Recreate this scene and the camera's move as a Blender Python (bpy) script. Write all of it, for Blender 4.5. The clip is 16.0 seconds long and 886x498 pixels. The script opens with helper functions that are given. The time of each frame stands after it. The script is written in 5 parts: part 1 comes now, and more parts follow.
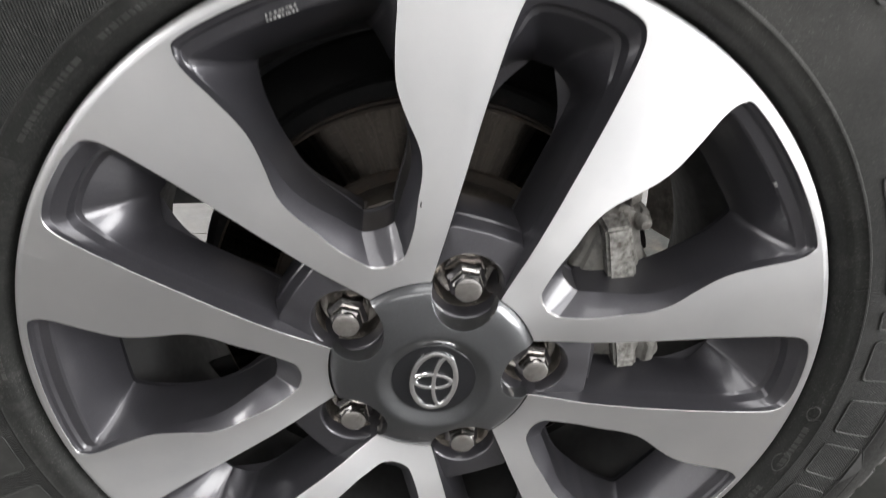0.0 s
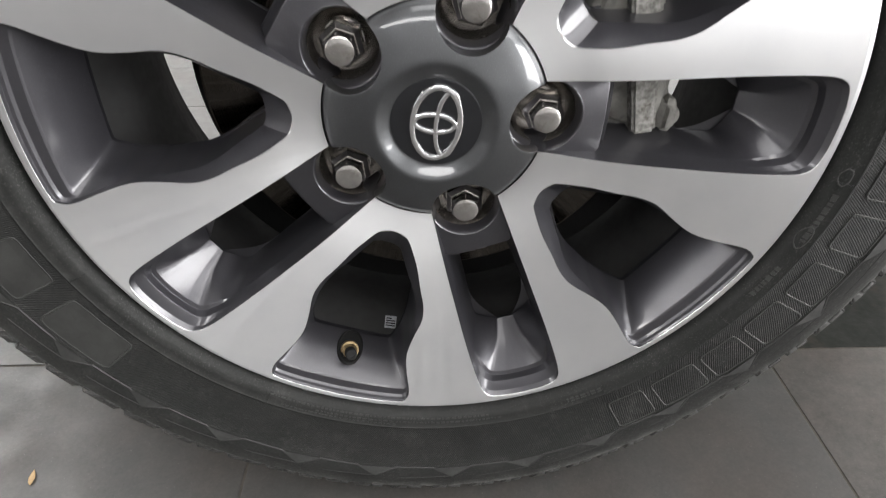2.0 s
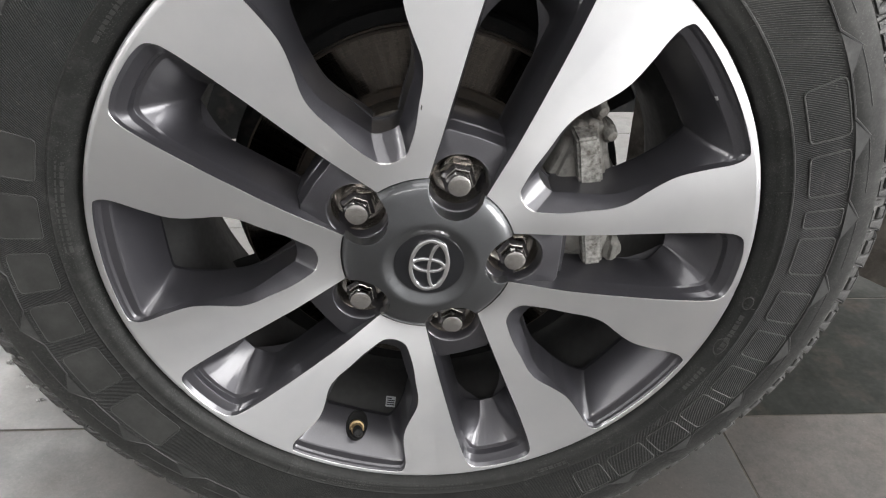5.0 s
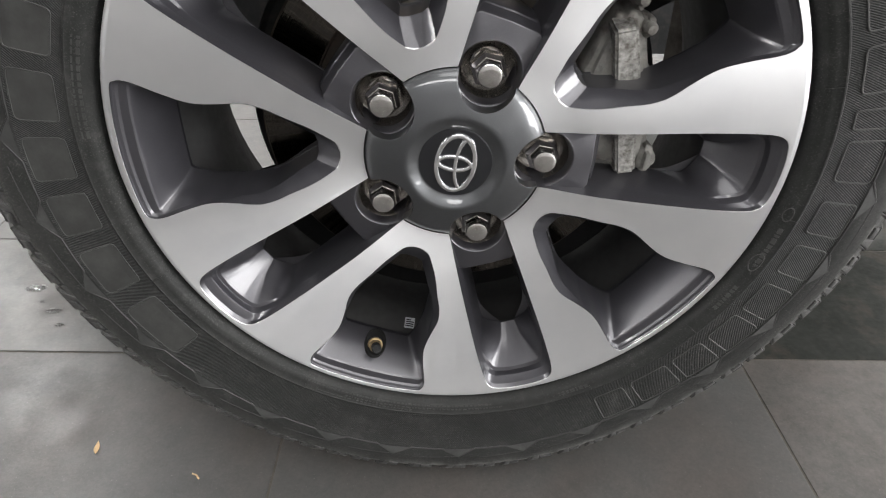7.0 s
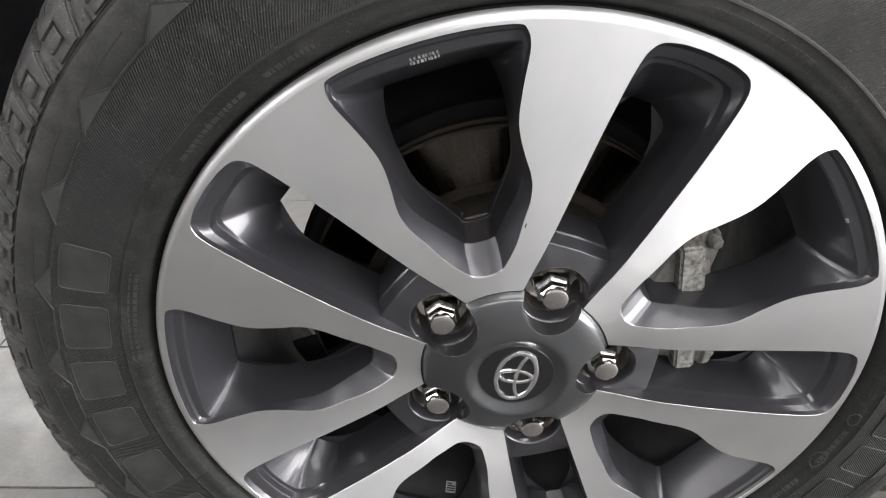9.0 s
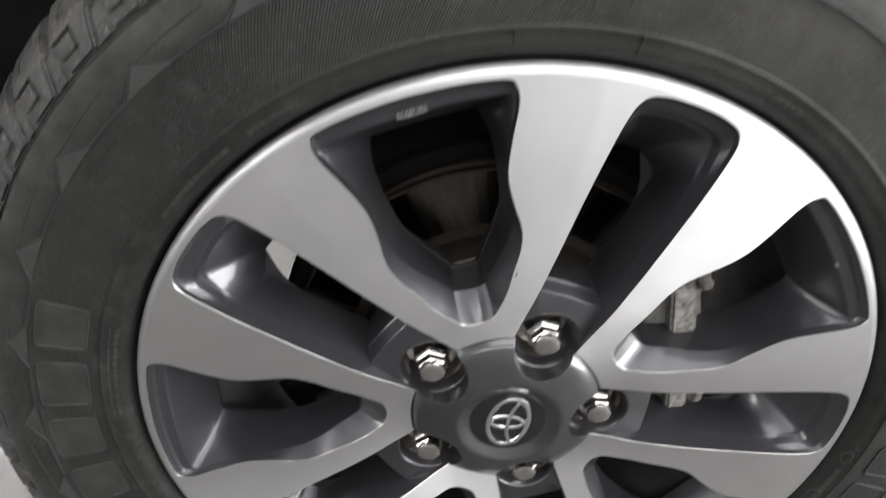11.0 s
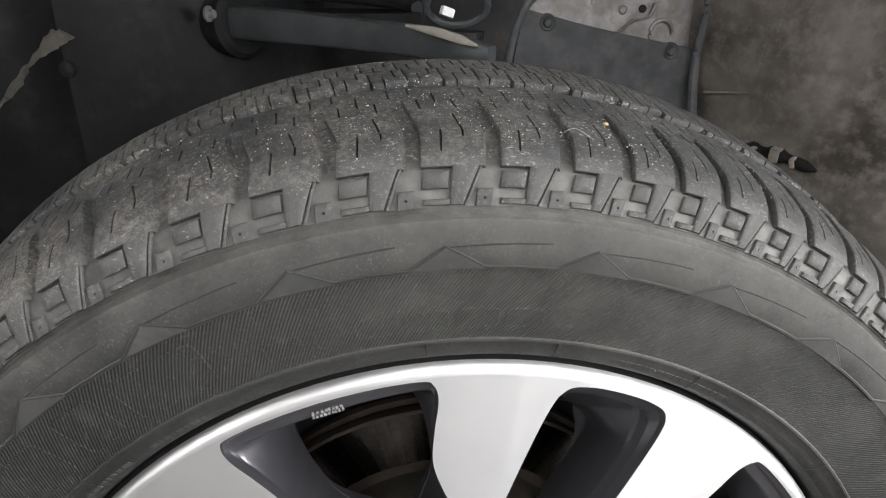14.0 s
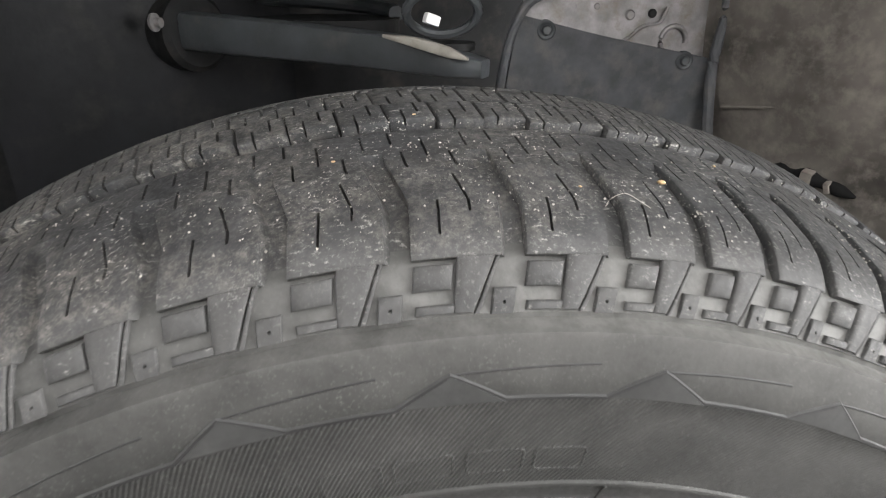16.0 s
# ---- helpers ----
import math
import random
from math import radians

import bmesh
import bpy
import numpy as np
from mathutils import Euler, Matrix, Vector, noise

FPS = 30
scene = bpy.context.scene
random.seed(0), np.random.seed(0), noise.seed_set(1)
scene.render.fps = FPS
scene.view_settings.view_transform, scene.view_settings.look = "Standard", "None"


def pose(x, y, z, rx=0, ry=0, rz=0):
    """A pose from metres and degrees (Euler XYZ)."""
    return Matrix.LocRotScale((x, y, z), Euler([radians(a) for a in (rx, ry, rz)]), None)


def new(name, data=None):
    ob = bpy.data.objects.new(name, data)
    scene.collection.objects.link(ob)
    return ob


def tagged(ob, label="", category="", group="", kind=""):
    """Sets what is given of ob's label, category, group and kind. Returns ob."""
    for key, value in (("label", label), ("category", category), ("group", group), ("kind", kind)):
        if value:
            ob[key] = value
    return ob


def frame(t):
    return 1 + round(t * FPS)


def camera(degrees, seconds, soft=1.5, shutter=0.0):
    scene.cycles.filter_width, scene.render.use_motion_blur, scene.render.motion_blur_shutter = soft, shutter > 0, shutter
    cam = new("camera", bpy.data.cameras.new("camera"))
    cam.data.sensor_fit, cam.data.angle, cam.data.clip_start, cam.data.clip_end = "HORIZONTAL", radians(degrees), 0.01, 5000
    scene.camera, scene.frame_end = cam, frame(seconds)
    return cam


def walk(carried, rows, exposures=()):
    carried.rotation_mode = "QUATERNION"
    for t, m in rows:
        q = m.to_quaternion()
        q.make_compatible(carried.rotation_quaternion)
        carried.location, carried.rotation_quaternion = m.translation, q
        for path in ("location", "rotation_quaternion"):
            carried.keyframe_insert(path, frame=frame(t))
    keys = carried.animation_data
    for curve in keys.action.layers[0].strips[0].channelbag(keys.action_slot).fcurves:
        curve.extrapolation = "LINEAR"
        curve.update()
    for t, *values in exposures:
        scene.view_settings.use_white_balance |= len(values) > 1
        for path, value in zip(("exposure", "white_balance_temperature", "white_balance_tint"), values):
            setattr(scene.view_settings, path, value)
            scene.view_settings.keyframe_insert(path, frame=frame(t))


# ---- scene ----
EXPOSURES = [(0, 1.5), (1, 1.48), (2, 1.42), (3, 1.5), (6, 1.46), (7, 1.44), (8.5, 1.5), (10.8, 1.42), (11.5, 1.43), (12, 1.9), (15, 2.0), (16, 2.2)]
cam = camera(73.07, 16.0, soft=1.1, shutter=0.4)
# seconds, eye in metres, turn in degrees
ROWS = [
    (0, -0.0068, -0.3380, 0.6914, 61.31, 0.39, -2.65),
    (0.5, -0.0091, -0.3378, 0.6434, 58.77, 0.30, -2.04),
    (1, -0.0107, -0.3429, 0.5778, 57.05, -0.05, -2.06),
    (1.5, -0.0099, -0.3684, 0.5405, 55.38, -0.10, -1.99),
    (2, -0.0094, -0.3753, 0.5614, 54.80, -0.30, -2.02),
    (2.5, -0.0082, -0.3772, 0.6193, 54.66, -0.37, -2.00),
    (3, -0.0050, -0.3810, 0.6584, 54.52, -0.36, -1.98),
    (3.5, -0.0062, -0.3934, 0.7050, 54.96, -0.76, -2.30),
    (6, -0.0094, -0.4527, 0.6514, 58.81, -1.09, -1.56),
    (6.5, -0.0116, -0.4581, 0.6301, 57.43, -1.15, -0.92),
    (7, -0.0174, -0.4515, 0.6231, 55.43, -1.17, -0.33),
    (7.5, -0.0289, -0.4319, 0.6698, 55.14, -1.23, 0.07),
    (8, -0.0457, -0.4058, 0.7301, 55.00, -1.25, 0.05),
    (8.5, -0.0605, -0.3683, 0.7437, 56.56, -1.34, -0.24),
    (10.8, -0.0880, -0.3394, 0.7386, 58.47, -1.58, -2.39),
    (11, -0.0741, -0.3350, 0.7616, 58.66, -1.51, -2.32),
    (11.5, -0.0516, -0.3186, 0.8321, 63.80, -1.22, -2.68),
    (12, -0.0482, -0.2992, 0.8453, 65.95, -1.16, -3.44),
    (12.5, -0.0448, -0.2940, 0.8502, 66.02, -1.16, -3.97),
    (13, -0.0405, -0.2881, 0.8545, 66.05, -1.10, -4.42),
    (13.5, -0.0397, -0.2782, 0.8642, 66.04, -1.01, -4.97),
    (14, -0.0417, -0.2712, 0.8657, 66.07, -1.01, -5.50),
    (14.5, -0.0426, -0.2588, 0.8642, 65.99, -1.05, -6.04),
    (15, -0.0460, -0.2393, 0.8636, 66.00, -1.03, -6.57),
    (15.5, -0.0427, -0.2093, 0.8687, 65.85, -0.97, -7.10),
    (16, -0.0386, -0.1754, 0.8685, 66.04, -0.72, -7.61),
]
walk(cam, [(t, pose(x, y, z, rx, ry, rz)) for t, x, y, z, rx, ry, rz in ROWS], exposures=EXPOSURES)

# ---- world, light ----
HUB = 0.402          # height of the wheel's axle over the floor
PHASE = -1.1         # turn of the rim, degrees

world = bpy.data.worlds.new("room_air")
scene.world = world
world.use_nodes = True
world.node_tree.nodes["Background"].inputs[0].default_value = (0.9, 0.95, 1.0, 1)
world.node_tree.nodes["Background"].inputs[1].default_value = 0.02


def lamp(name, x, y, z, sx, sy, watts, colour=(1.0, 0.985, 0.975)):
    data = bpy.data.lights.new(name, "AREA")
    data.shape, data.size, data.size_y, data.energy, data.color = "RECTANGLE", sx, sy, watts, colour
    ob = new(name, data)
    ob.matrix_world = pose(x, y, z)
    return ob


# unseen lamps; west, front and overhead are added fill for spokes and tread
for lx, ly, sx, sy, lw in ((-4.3, -1.6, 0.6, 3.0, 56), (0.0, -4.2, 5.0, 0.6, 42), (2.9, -1.7, 2.8, 4.6, 48), (0.5, -1.5, 2.4, 1.6, 15), (-2.4, 2.8, 2.0, 0.4, 135), (1.8, 3.0, 2.0, 0.4, 130)):
    lamp("unseen_lamp", lx, ly, 2.93, sx, sy, lw)
# daylight in the open workshop door
DOOR_Y, DOOR_Z = (-4.6, -0.8), 2.6
lamp("door_daylight", 5.02, sum(DOOR_Y) / 2, DOOR_Z / 2, DOOR_Z - .1, DOOR_Y[1] - DOOR_Y[0] - .1, 178, (1.0, 0.99, 0.985)).matrix_world = pose(5.02, sum(DOOR_Y) / 2, DOOR_Z / 2, 0, 90, 0)

# ---- materials ----


def material(name):
    m = bpy.data.materials.new(name)
    m.use_nodes = True
    nt = m.node_tree
    return m, nt, nt.nodes["Principled BSDF"]


def node(nt, kind, *links, **values):
    n = nt.nodes.new(kind)
    for key, v in values.items():
        if key.startswith("i"):
            n.inputs[int(key[1:])].default_value = v
        else:
            setattr(n, key, v)
    for a, (src, out) in enumerate(links):
        if src is not None:
            nt.links.new(src.outputs[out], n.inputs[a])
    return n


def link(nt, a, out, b, inp):
    nt.links.new(a.outputs[out], b.inputs[inp])


def ramp(nt, src, out, stops):
    n = nt.nodes.new("ShaderNodeValToRGB")
    link(nt, src, out, n, 0)
    e = n.color_ramp.elements
    while len(e) < len(stops):
        e.new(0.5)
    for el, (p, c) in zip(e, stops):
        el.position = p
        el.color = (*c, 1) if len(c) == 3 else (c[0], c[0], c[0], 1)
    return n


def mixer(nt, fac, fo, a, b):
    """Mix of two colours (nodes or tuples) by a factor."""
    n = nt.nodes.new("ShaderNodeMix")
    n.data_type = "RGBA"
    if fac is None:
        n.inputs[0].default_value = fo
    else:
        link(nt, fac, fo, n, 0)
    for i, v in ((6, a), (7, b)):
        if isinstance(v, tuple):
            n.inputs[i].default_value = (*v, 1)
        else:
            nt.links.new(v.outputs[2 if v.bl_idname == "ShaderNodeMix" else 0], n.inputs[i])
    return n


def colour_of(n):
    return 2 if n.bl_idname == "ShaderNodeMix" else 0


def noise_at(nt, coords, scale, detail=4.0, rough=0.55):
    n = nt.nodes.new("ShaderNodeTexNoise")
    link(nt, coords, 3 if coords.bl_idname == "ShaderNodeTexCoord" else 0, n, 0)
    n.inputs["Scale"].default_value = scale
    n.inputs["Detail"].default_value = detail
    n.inputs["Roughness"].default_value = rough
    return n


def bump(nt, bsdf, src, out, strength, distance):
    b = nt.nodes.new("ShaderNodeBump")
    b.inputs["Strength"].default_value = strength
    b.inputs["Distance"].default_value = distance
    link(nt, src, out, b, "Height")
    link(nt, b, 0, bsdf, "Normal")
    return b


def plain(name, colour, rough=0.5, metal=0.0, coat=0.0, vary=0.25, scale=40.0, grain=0.0002, dirt=None, dirt_scale=9.0, dirt_at=(0.52, 0.72)):
    """A surface with tone at two scales, fine relief and, where given, dirt."""
    m, nt, b = material(name)
    tc = nt.nodes.new("ShaderNodeTexCoord")
    fine, wide = noise_at(nt, tc, scale * 6, 5), noise_at(nt, tc, scale, 4)
    lo, hi = tuple(c * (1 - vary) for c in colour), tuple(min(1, c * (1 + vary)) for c in colour)
    base = ramp(nt, wide, 0, ((0.3, lo), (0.7, hi)))
    if dirt:
        spots = ramp(nt, noise_at(nt, tc, dirt_scale, 6, 0.65), 0, ((dirt_at[0], (0.0,)), (dirt_at[1], (1.0,))))
        base = mixer(nt, spots, 0, base, dirt)
    link(nt, base, colour_of(base), b, "Base Color")
    r = ramp(nt, fine, 0, ((0.3, (max(0.03, rough - 0.08),)), (0.7, (min(1, rough + 0.08),))))
    link(nt, r, 0, b, "Roughness")
    b.inputs["Metallic"].default_value = metal
    b.inputs["Coat Weight"].default_value = coat
    b.inputs["Coat Roughness"].default_value = 0.06
    if grain:
        bump(nt, b, fine, 0, 0.5, grain)
    return m


def make_turned(name, lo, hi, rough, coat):
    """Turned metal: fine grooves round the axle."""
    m, nt, b = material(name)
    tc = nt.nodes.new("ShaderNodeTexCoord")
    sep = node(nt, "ShaderNodeSeparateXYZ", (tc, 3))
    x2 = node(nt, "ShaderNodeMath", (sep, 0), (sep, 0), operation="MULTIPLY")
    z2 = node(nt, "ShaderNodeMath", (sep, 2), (sep, 2), operation="MULTIPLY")
    r2 = node(nt, "ShaderNodeMath", (x2, 0), (z2, 0), operation="ADD")
    r = node(nt, "ShaderNodeMath", (r2, 0), operation="SQRT")
    rings = nt.nodes.new("ShaderNodeTexNoise")
    rings.noise_dimensions = "1D"
    link(nt, r, 0, rings, "W")
    rings.inputs["Scale"].default_value = 2600
    rings.inputs["Detail"].default_value = 3
    soft = noise_at(nt, tc, 14, 4)
    col = ramp(nt, soft, 0, ((0.35, lo), (0.65, hi)))
    link(nt, col, 0, b, "Base Color")
    b.inputs["Metallic"].default_value = 1.0
    # faint fan of tool marks
    fan = node(nt, "ShaderNodeMath", (sep, 2), (sep, 0), operation="ARCTAN2")
    rays = nt.nodes.new("ShaderNodeTexNoise")
    rays.noise_dimensions = "1D"
    link(nt, fan, 0, rays, "W")
    rays.inputs["Scale"].default_value = 22
    rays.inputs["Detail"].default_value = 3
    both = node(nt, "ShaderNodeMath", (rays, 0), (rings, 0), operation="ADD")
    rr = ramp(nt, node(nt, "ShaderNodeMath", (both, 0), operation="MULTIPLY", i1=0.5), 0, ((0.3, (rough - .045,)), (0.7, (rough + .045,))))
    link(nt, rr, 0, b, "Roughness")
    b.inputs["Anisotropic"].default_value = 0.72
    b.inputs["Anisotropic Rotation"].default_value = 0.25
    geo = nt.nodes.new("ShaderNodeNewGeometry")
    arm_ = node(nt, "ShaderNodeVectorMath", (geo, 0), operation="SUBTRACT")
    arm_.inputs[1].default_value = (0, 0, HUB)
    tan = node(nt, "ShaderNodeVectorMath", (arm_, 0), operation="CROSS_PRODUCT")
    tan.inputs[1].default_value = (0, 1, 0)
    unit = node(nt, "ShaderNodeVectorMath", (tan, 0), operation="NORMALIZE")
    link(nt, unit, 0, b, "Tangent")
    b.inputs["Coat Weight"].default_value = coat
    b.inputs["Coat Roughness"].default_value = 0.12
    bump(nt, b, rings, 0, 0.12, 0.0001)
    return m


def make_paint(name, colour, rough, coat, coat_rough, metal=0.6):
    """Dark grey metallic lacquer with fine flakes under a clear coat."""
    m, nt, b = material(name)
    tc = nt.nodes.new("ShaderNodeTexCoord")
    flakes = nt.nodes.new("ShaderNodeTexVoronoi")
    link(nt, tc, 3, flakes, 0)
    flakes.inputs["Scale"].default_value = 2600
    sp = ramp(nt, flakes, 1, ((0.0, tuple(c * 0.85 for c in colour)), (0.8, colour), (1.0, tuple(min(1, c * 1.45) for c in colour))))
    dust = ramp(nt, noise_at(nt, tc, 30, 6, 0.6), 0, ((0.55, (0.0,)), (0.85, (0.35,))))
    base = mixer(nt, dust, 0, sp, tuple(c * 1.3 + 0.02 for c in colour))
    link(nt, base, 2, b, "Base Color")
    b.inputs["Metallic"].default_value = metal
    b.inputs["Roughness"].default_value = rough
    b.inputs["Coat Weight"].default_value = coat
    b.inputs["Coat Roughness"].default_value = coat_rough
    soft_edge = node(nt, "ShaderNodeBevel", samples=4)
    soft_edge.inputs["Radius"].default_value = 0.0011
    link(nt, soft_edge, 0, b, "Normal")
    return m


def make_rubber(name, serrated):
    m, nt, b = material(name)
    tc = nt.nodes.new("ShaderNodeTexCoord" if serrated else "ShaderNodeNewGeometry")
    sep = node(nt, "ShaderNodeSeparateXYZ", (tc, 3 if serrated else 0))
    wide, fine = noise_at(nt, tc, 26, 6, 0.62), noise_at(nt, tc, 420, 4, 0.6)
    lo, hi = ((0.0075, 0.0079, 0.0074), (0.0140, 0.0144, 0.0135)) if serrated else ((0.0135, 0.0138, 0.0143), (0.0280, 0.0284, 0.0291))
    base = ramp(nt, wide, 0, ((0.3, lo), (0.72, hi)))
    dust = ramp(nt, noise_at(nt, tc, 60, 8, 0.7), 0, ((0.54, (0.0,)), (0.74, (0.5,))))
    base = mixer(nt, dust, 0, base, (0.045, 0.0445, 0.043) if serrated else (0.052, 0.051, 0.049))
    if not serrated:
        # dried mud and pale grit ground into the tread
        scuff = ramp(nt, noise_at(nt, tc, 130, 10, 0.78), 0, ((0.50, (0.0,)), (0.72, (0.55,))))
        base = mixer(nt, scuff, 0, base, (0.070, 0.070, 0.073))
        # scratches that run across the tread
        long_ = node(nt, "ShaderNodeVectorMath", (tc, 0), operation="MULTIPLY")
        long_.inputs[1].default_value = (0.55, 1.0, 0.9)
        lines = ramp(nt, noise_at(nt, long_, 620, 6, 0.8), 0, ((0.565, (0.0,)), (0.640, (1.0,))))
        where = ramp(nt, noise_at(nt, tc, 42, 6, 0.7), 0, ((0.42, (0.0,)), (0.58, (1.0,))))
        marks = node(nt, "ShaderNodeMath", (lines, 0), (where, 0), operation="MULTIPLY")
        base = mixer(nt, marks, 0, base, (0.30, 0.29, 0.27))
        # most of the dried mud sits on one half of the tread
        half = ramp(nt, node(nt, "ShaderNodeMath", (sep, 0), operation="ADD", i1=0.5), 0, ((0.25, (1.0,)), (0.62, (0.15,))))
        patchy = node(nt, "ShaderNodeMath", (ramp(nt, noise_at(nt, tc, 17, 3, 0.5), 0, ((0.40, (0.0,)), (0.54, (1.0,)))), 0),
                      (ramp(nt, noise_at(nt, tc, 240, 10, 0.85), 0, ((0.47, (0.0,)), (0.60, (0.8,)))), 0), operation="MULTIPLY")
        # dry dust on the pieces that run down the shoulder
        low = node(nt, "ShaderNodeMath", (sep, 2), operation="SUBTRACT", i1=HUB)
        px = node(nt, "ShaderNodeMath", (sep, 0), (sep, 0), operation="MULTIPLY")
        pz = node(nt, "ShaderNodeMath", (low, 0), (low, 0), operation="MULTIPLY")
        pr = node(nt, "ShaderNodeMath", (node(nt, "ShaderNodeMath", (px, 0), (pz, 0), operation="ADD"), 0), operation="SQRT")
        belt = ramp(nt, pr, 0, ((0.384, (0.75,)), (0.390, (0.55,)), (0.400, (0.0,))))
        cloud = ramp(nt, noise_at(nt, tc, 45, 8, 0.7), 0, ((0.36, (0.35,)), (0.66, (1.0,))))
        dusty = node(nt, "ShaderNodeMath", (belt, 0), (cloud, 0), operation="MULTIPLY")
        base = mixer(nt, dusty, 0, base, (0.066, 0.065, 0.063))
        mud = node(nt, "ShaderNodeMath", (patchy, 0), (half, 0), operation="MULTIPLY")
        above = ramp(nt, pr, 0, ((0.385, (0.0,)), (0.391, (1.0,))))
        mud = node(nt, "ShaderNodeMath", (mud, 0), (above, 0), operation="MULTIPLY")
        base = mixer(nt, mud, 0, base, (0.15, 0.139, 0.123))
    else:
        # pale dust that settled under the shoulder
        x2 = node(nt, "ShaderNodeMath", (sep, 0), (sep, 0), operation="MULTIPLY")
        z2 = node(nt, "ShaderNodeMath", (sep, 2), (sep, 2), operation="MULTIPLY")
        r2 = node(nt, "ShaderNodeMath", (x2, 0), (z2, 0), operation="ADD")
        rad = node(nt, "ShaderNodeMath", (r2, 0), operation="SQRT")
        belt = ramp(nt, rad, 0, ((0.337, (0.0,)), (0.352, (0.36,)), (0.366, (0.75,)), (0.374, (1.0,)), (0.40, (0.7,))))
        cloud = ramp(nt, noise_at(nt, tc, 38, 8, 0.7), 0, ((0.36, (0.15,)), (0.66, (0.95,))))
        # dimmer light lower down is put into this dust as well
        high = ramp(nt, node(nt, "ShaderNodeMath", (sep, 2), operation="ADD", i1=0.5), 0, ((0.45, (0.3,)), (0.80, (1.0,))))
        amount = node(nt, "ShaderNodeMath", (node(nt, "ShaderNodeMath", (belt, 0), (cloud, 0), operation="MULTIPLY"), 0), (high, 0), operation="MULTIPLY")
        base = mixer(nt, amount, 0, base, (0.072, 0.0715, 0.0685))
        # dust clouds, with the brighter light on top and right put into their colour
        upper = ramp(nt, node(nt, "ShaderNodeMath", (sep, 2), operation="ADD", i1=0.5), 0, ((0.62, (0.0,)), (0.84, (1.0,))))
        lit_dust = ramp(nt, noise_at(nt, tc, 24, 8, 0.7), 0, ((0.34, (0.35,)), (0.66, (1.0,))))
        right_light = ramp(nt, node(nt, "ShaderNodeMath", (sep, 0), operation="ADD", i1=0.5), 0, ((0.30, (0.0,)), (0.58, (1.0,))))
        lit_dust = node(nt, "ShaderNodeMath", (lit_dust, 0), (right_light, 0), operation="MULTIPLY")
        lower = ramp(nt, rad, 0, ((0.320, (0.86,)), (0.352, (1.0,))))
        lit_dust = node(nt, "ShaderNodeMath", (lit_dust, 0), (lower, 0), operation="MULTIPLY")
        base = mixer(nt, node(nt, "ShaderNodeMath", (upper, 0), (lit_dust, 0), operation="MULTIPLY"), 0, base, (0.066, 0.0655, 0.062))
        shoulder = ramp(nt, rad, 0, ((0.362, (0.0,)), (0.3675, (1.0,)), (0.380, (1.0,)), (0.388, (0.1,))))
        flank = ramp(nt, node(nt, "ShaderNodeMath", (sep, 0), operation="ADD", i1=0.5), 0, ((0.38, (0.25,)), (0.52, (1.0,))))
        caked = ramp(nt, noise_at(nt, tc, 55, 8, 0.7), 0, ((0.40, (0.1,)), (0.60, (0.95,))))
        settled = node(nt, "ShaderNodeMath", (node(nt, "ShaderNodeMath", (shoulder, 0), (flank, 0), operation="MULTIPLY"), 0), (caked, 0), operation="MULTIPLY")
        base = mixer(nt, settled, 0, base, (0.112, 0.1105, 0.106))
    # fine pale specks, denser in patches
    speck = ramp(nt, noise_at(nt, tc, 750, 3, 0.65), 0, ((0.56, (0.0,)), (0.70, (0.5 if serrated else 0.75,))))
    dense = ramp(nt, noise_at(nt, tc, 34, 5, 0.7), 0, ((0.40, (0.12,)), (0.64, (0.9,))))
    dots = node(nt, "ShaderNodeMath", (speck, 0), (dense, 0), operation="MULTIPLY")
    base = mixer(nt, dots, 0, base, (0.13, 0.128, 0.12))
    link(nt, base, 2, b, "Base Color")
    rr = ramp(nt, fine, 0, ((0.3, (0.52,)), (0.7, (0.72,))))
    link(nt, rr, 0, b, "Roughness")
    b.inputs["Specular IOR Level"].default_value = 0.27
    if serrated:
        x2 = node(nt, "ShaderNodeMath", (sep, 0), (sep, 0), operation="MULTIPLY")
        z2 = node(nt, "ShaderNodeMath", (sep, 2), (sep, 2), operation="MULTIPLY")
        r2 = node(nt, "ShaderNodeMath", (x2, 0), (z2, 0), operation="ADD")
        r = node(nt, "ShaderNodeMath", (r2, 0), operation="SQRT")
        ang = node(nt, "ShaderNodeMath", (sep, 2), (sep, 0), operation="ARCTAN2")
        a = node(nt, "ShaderNodeMath", (ang, 0), operation="MULTIPLY", i1=1040.0)
        sl = node(nt, "ShaderNodeMath", (r, 0), operation="MULTIPLY", i1=2300.0)
        ph = node(nt, "ShaderNodeMath", (a, 0), (sl, 0), operation="ADD")
        wave = node(nt, "ShaderNodeMath", (ph, 0), operation="SINE")
        in1 = node(nt, "ShaderNodeMath", (r, 0), operation="GREATER_THAN", i1=0.3005)
        in2 = node(nt, "ShaderNodeMath", (r, 0), operation="LESS_THAN", i1=0.3405)
        band = node(nt, "ShaderNodeMath", (in1, 0), (in2, 0), operation="MULTIPLY")
        h = node(nt, "ShaderNodeMath", (wave, 0), (band, 0), operation="MULTIPLY")
        f2 = node(nt, "ShaderNodeMath", (fine, 0), operation="MULTIPLY", i1=0.5)
        h2 = node(nt, "ShaderNodeMath", (h, 0), (f2, 0), operation="ADD")
        bump(nt, b, h2, 0, 0.5, 0.00044)
    else:
        bump(nt, b, fine, 0, 0.5, 0.0004)
    return m


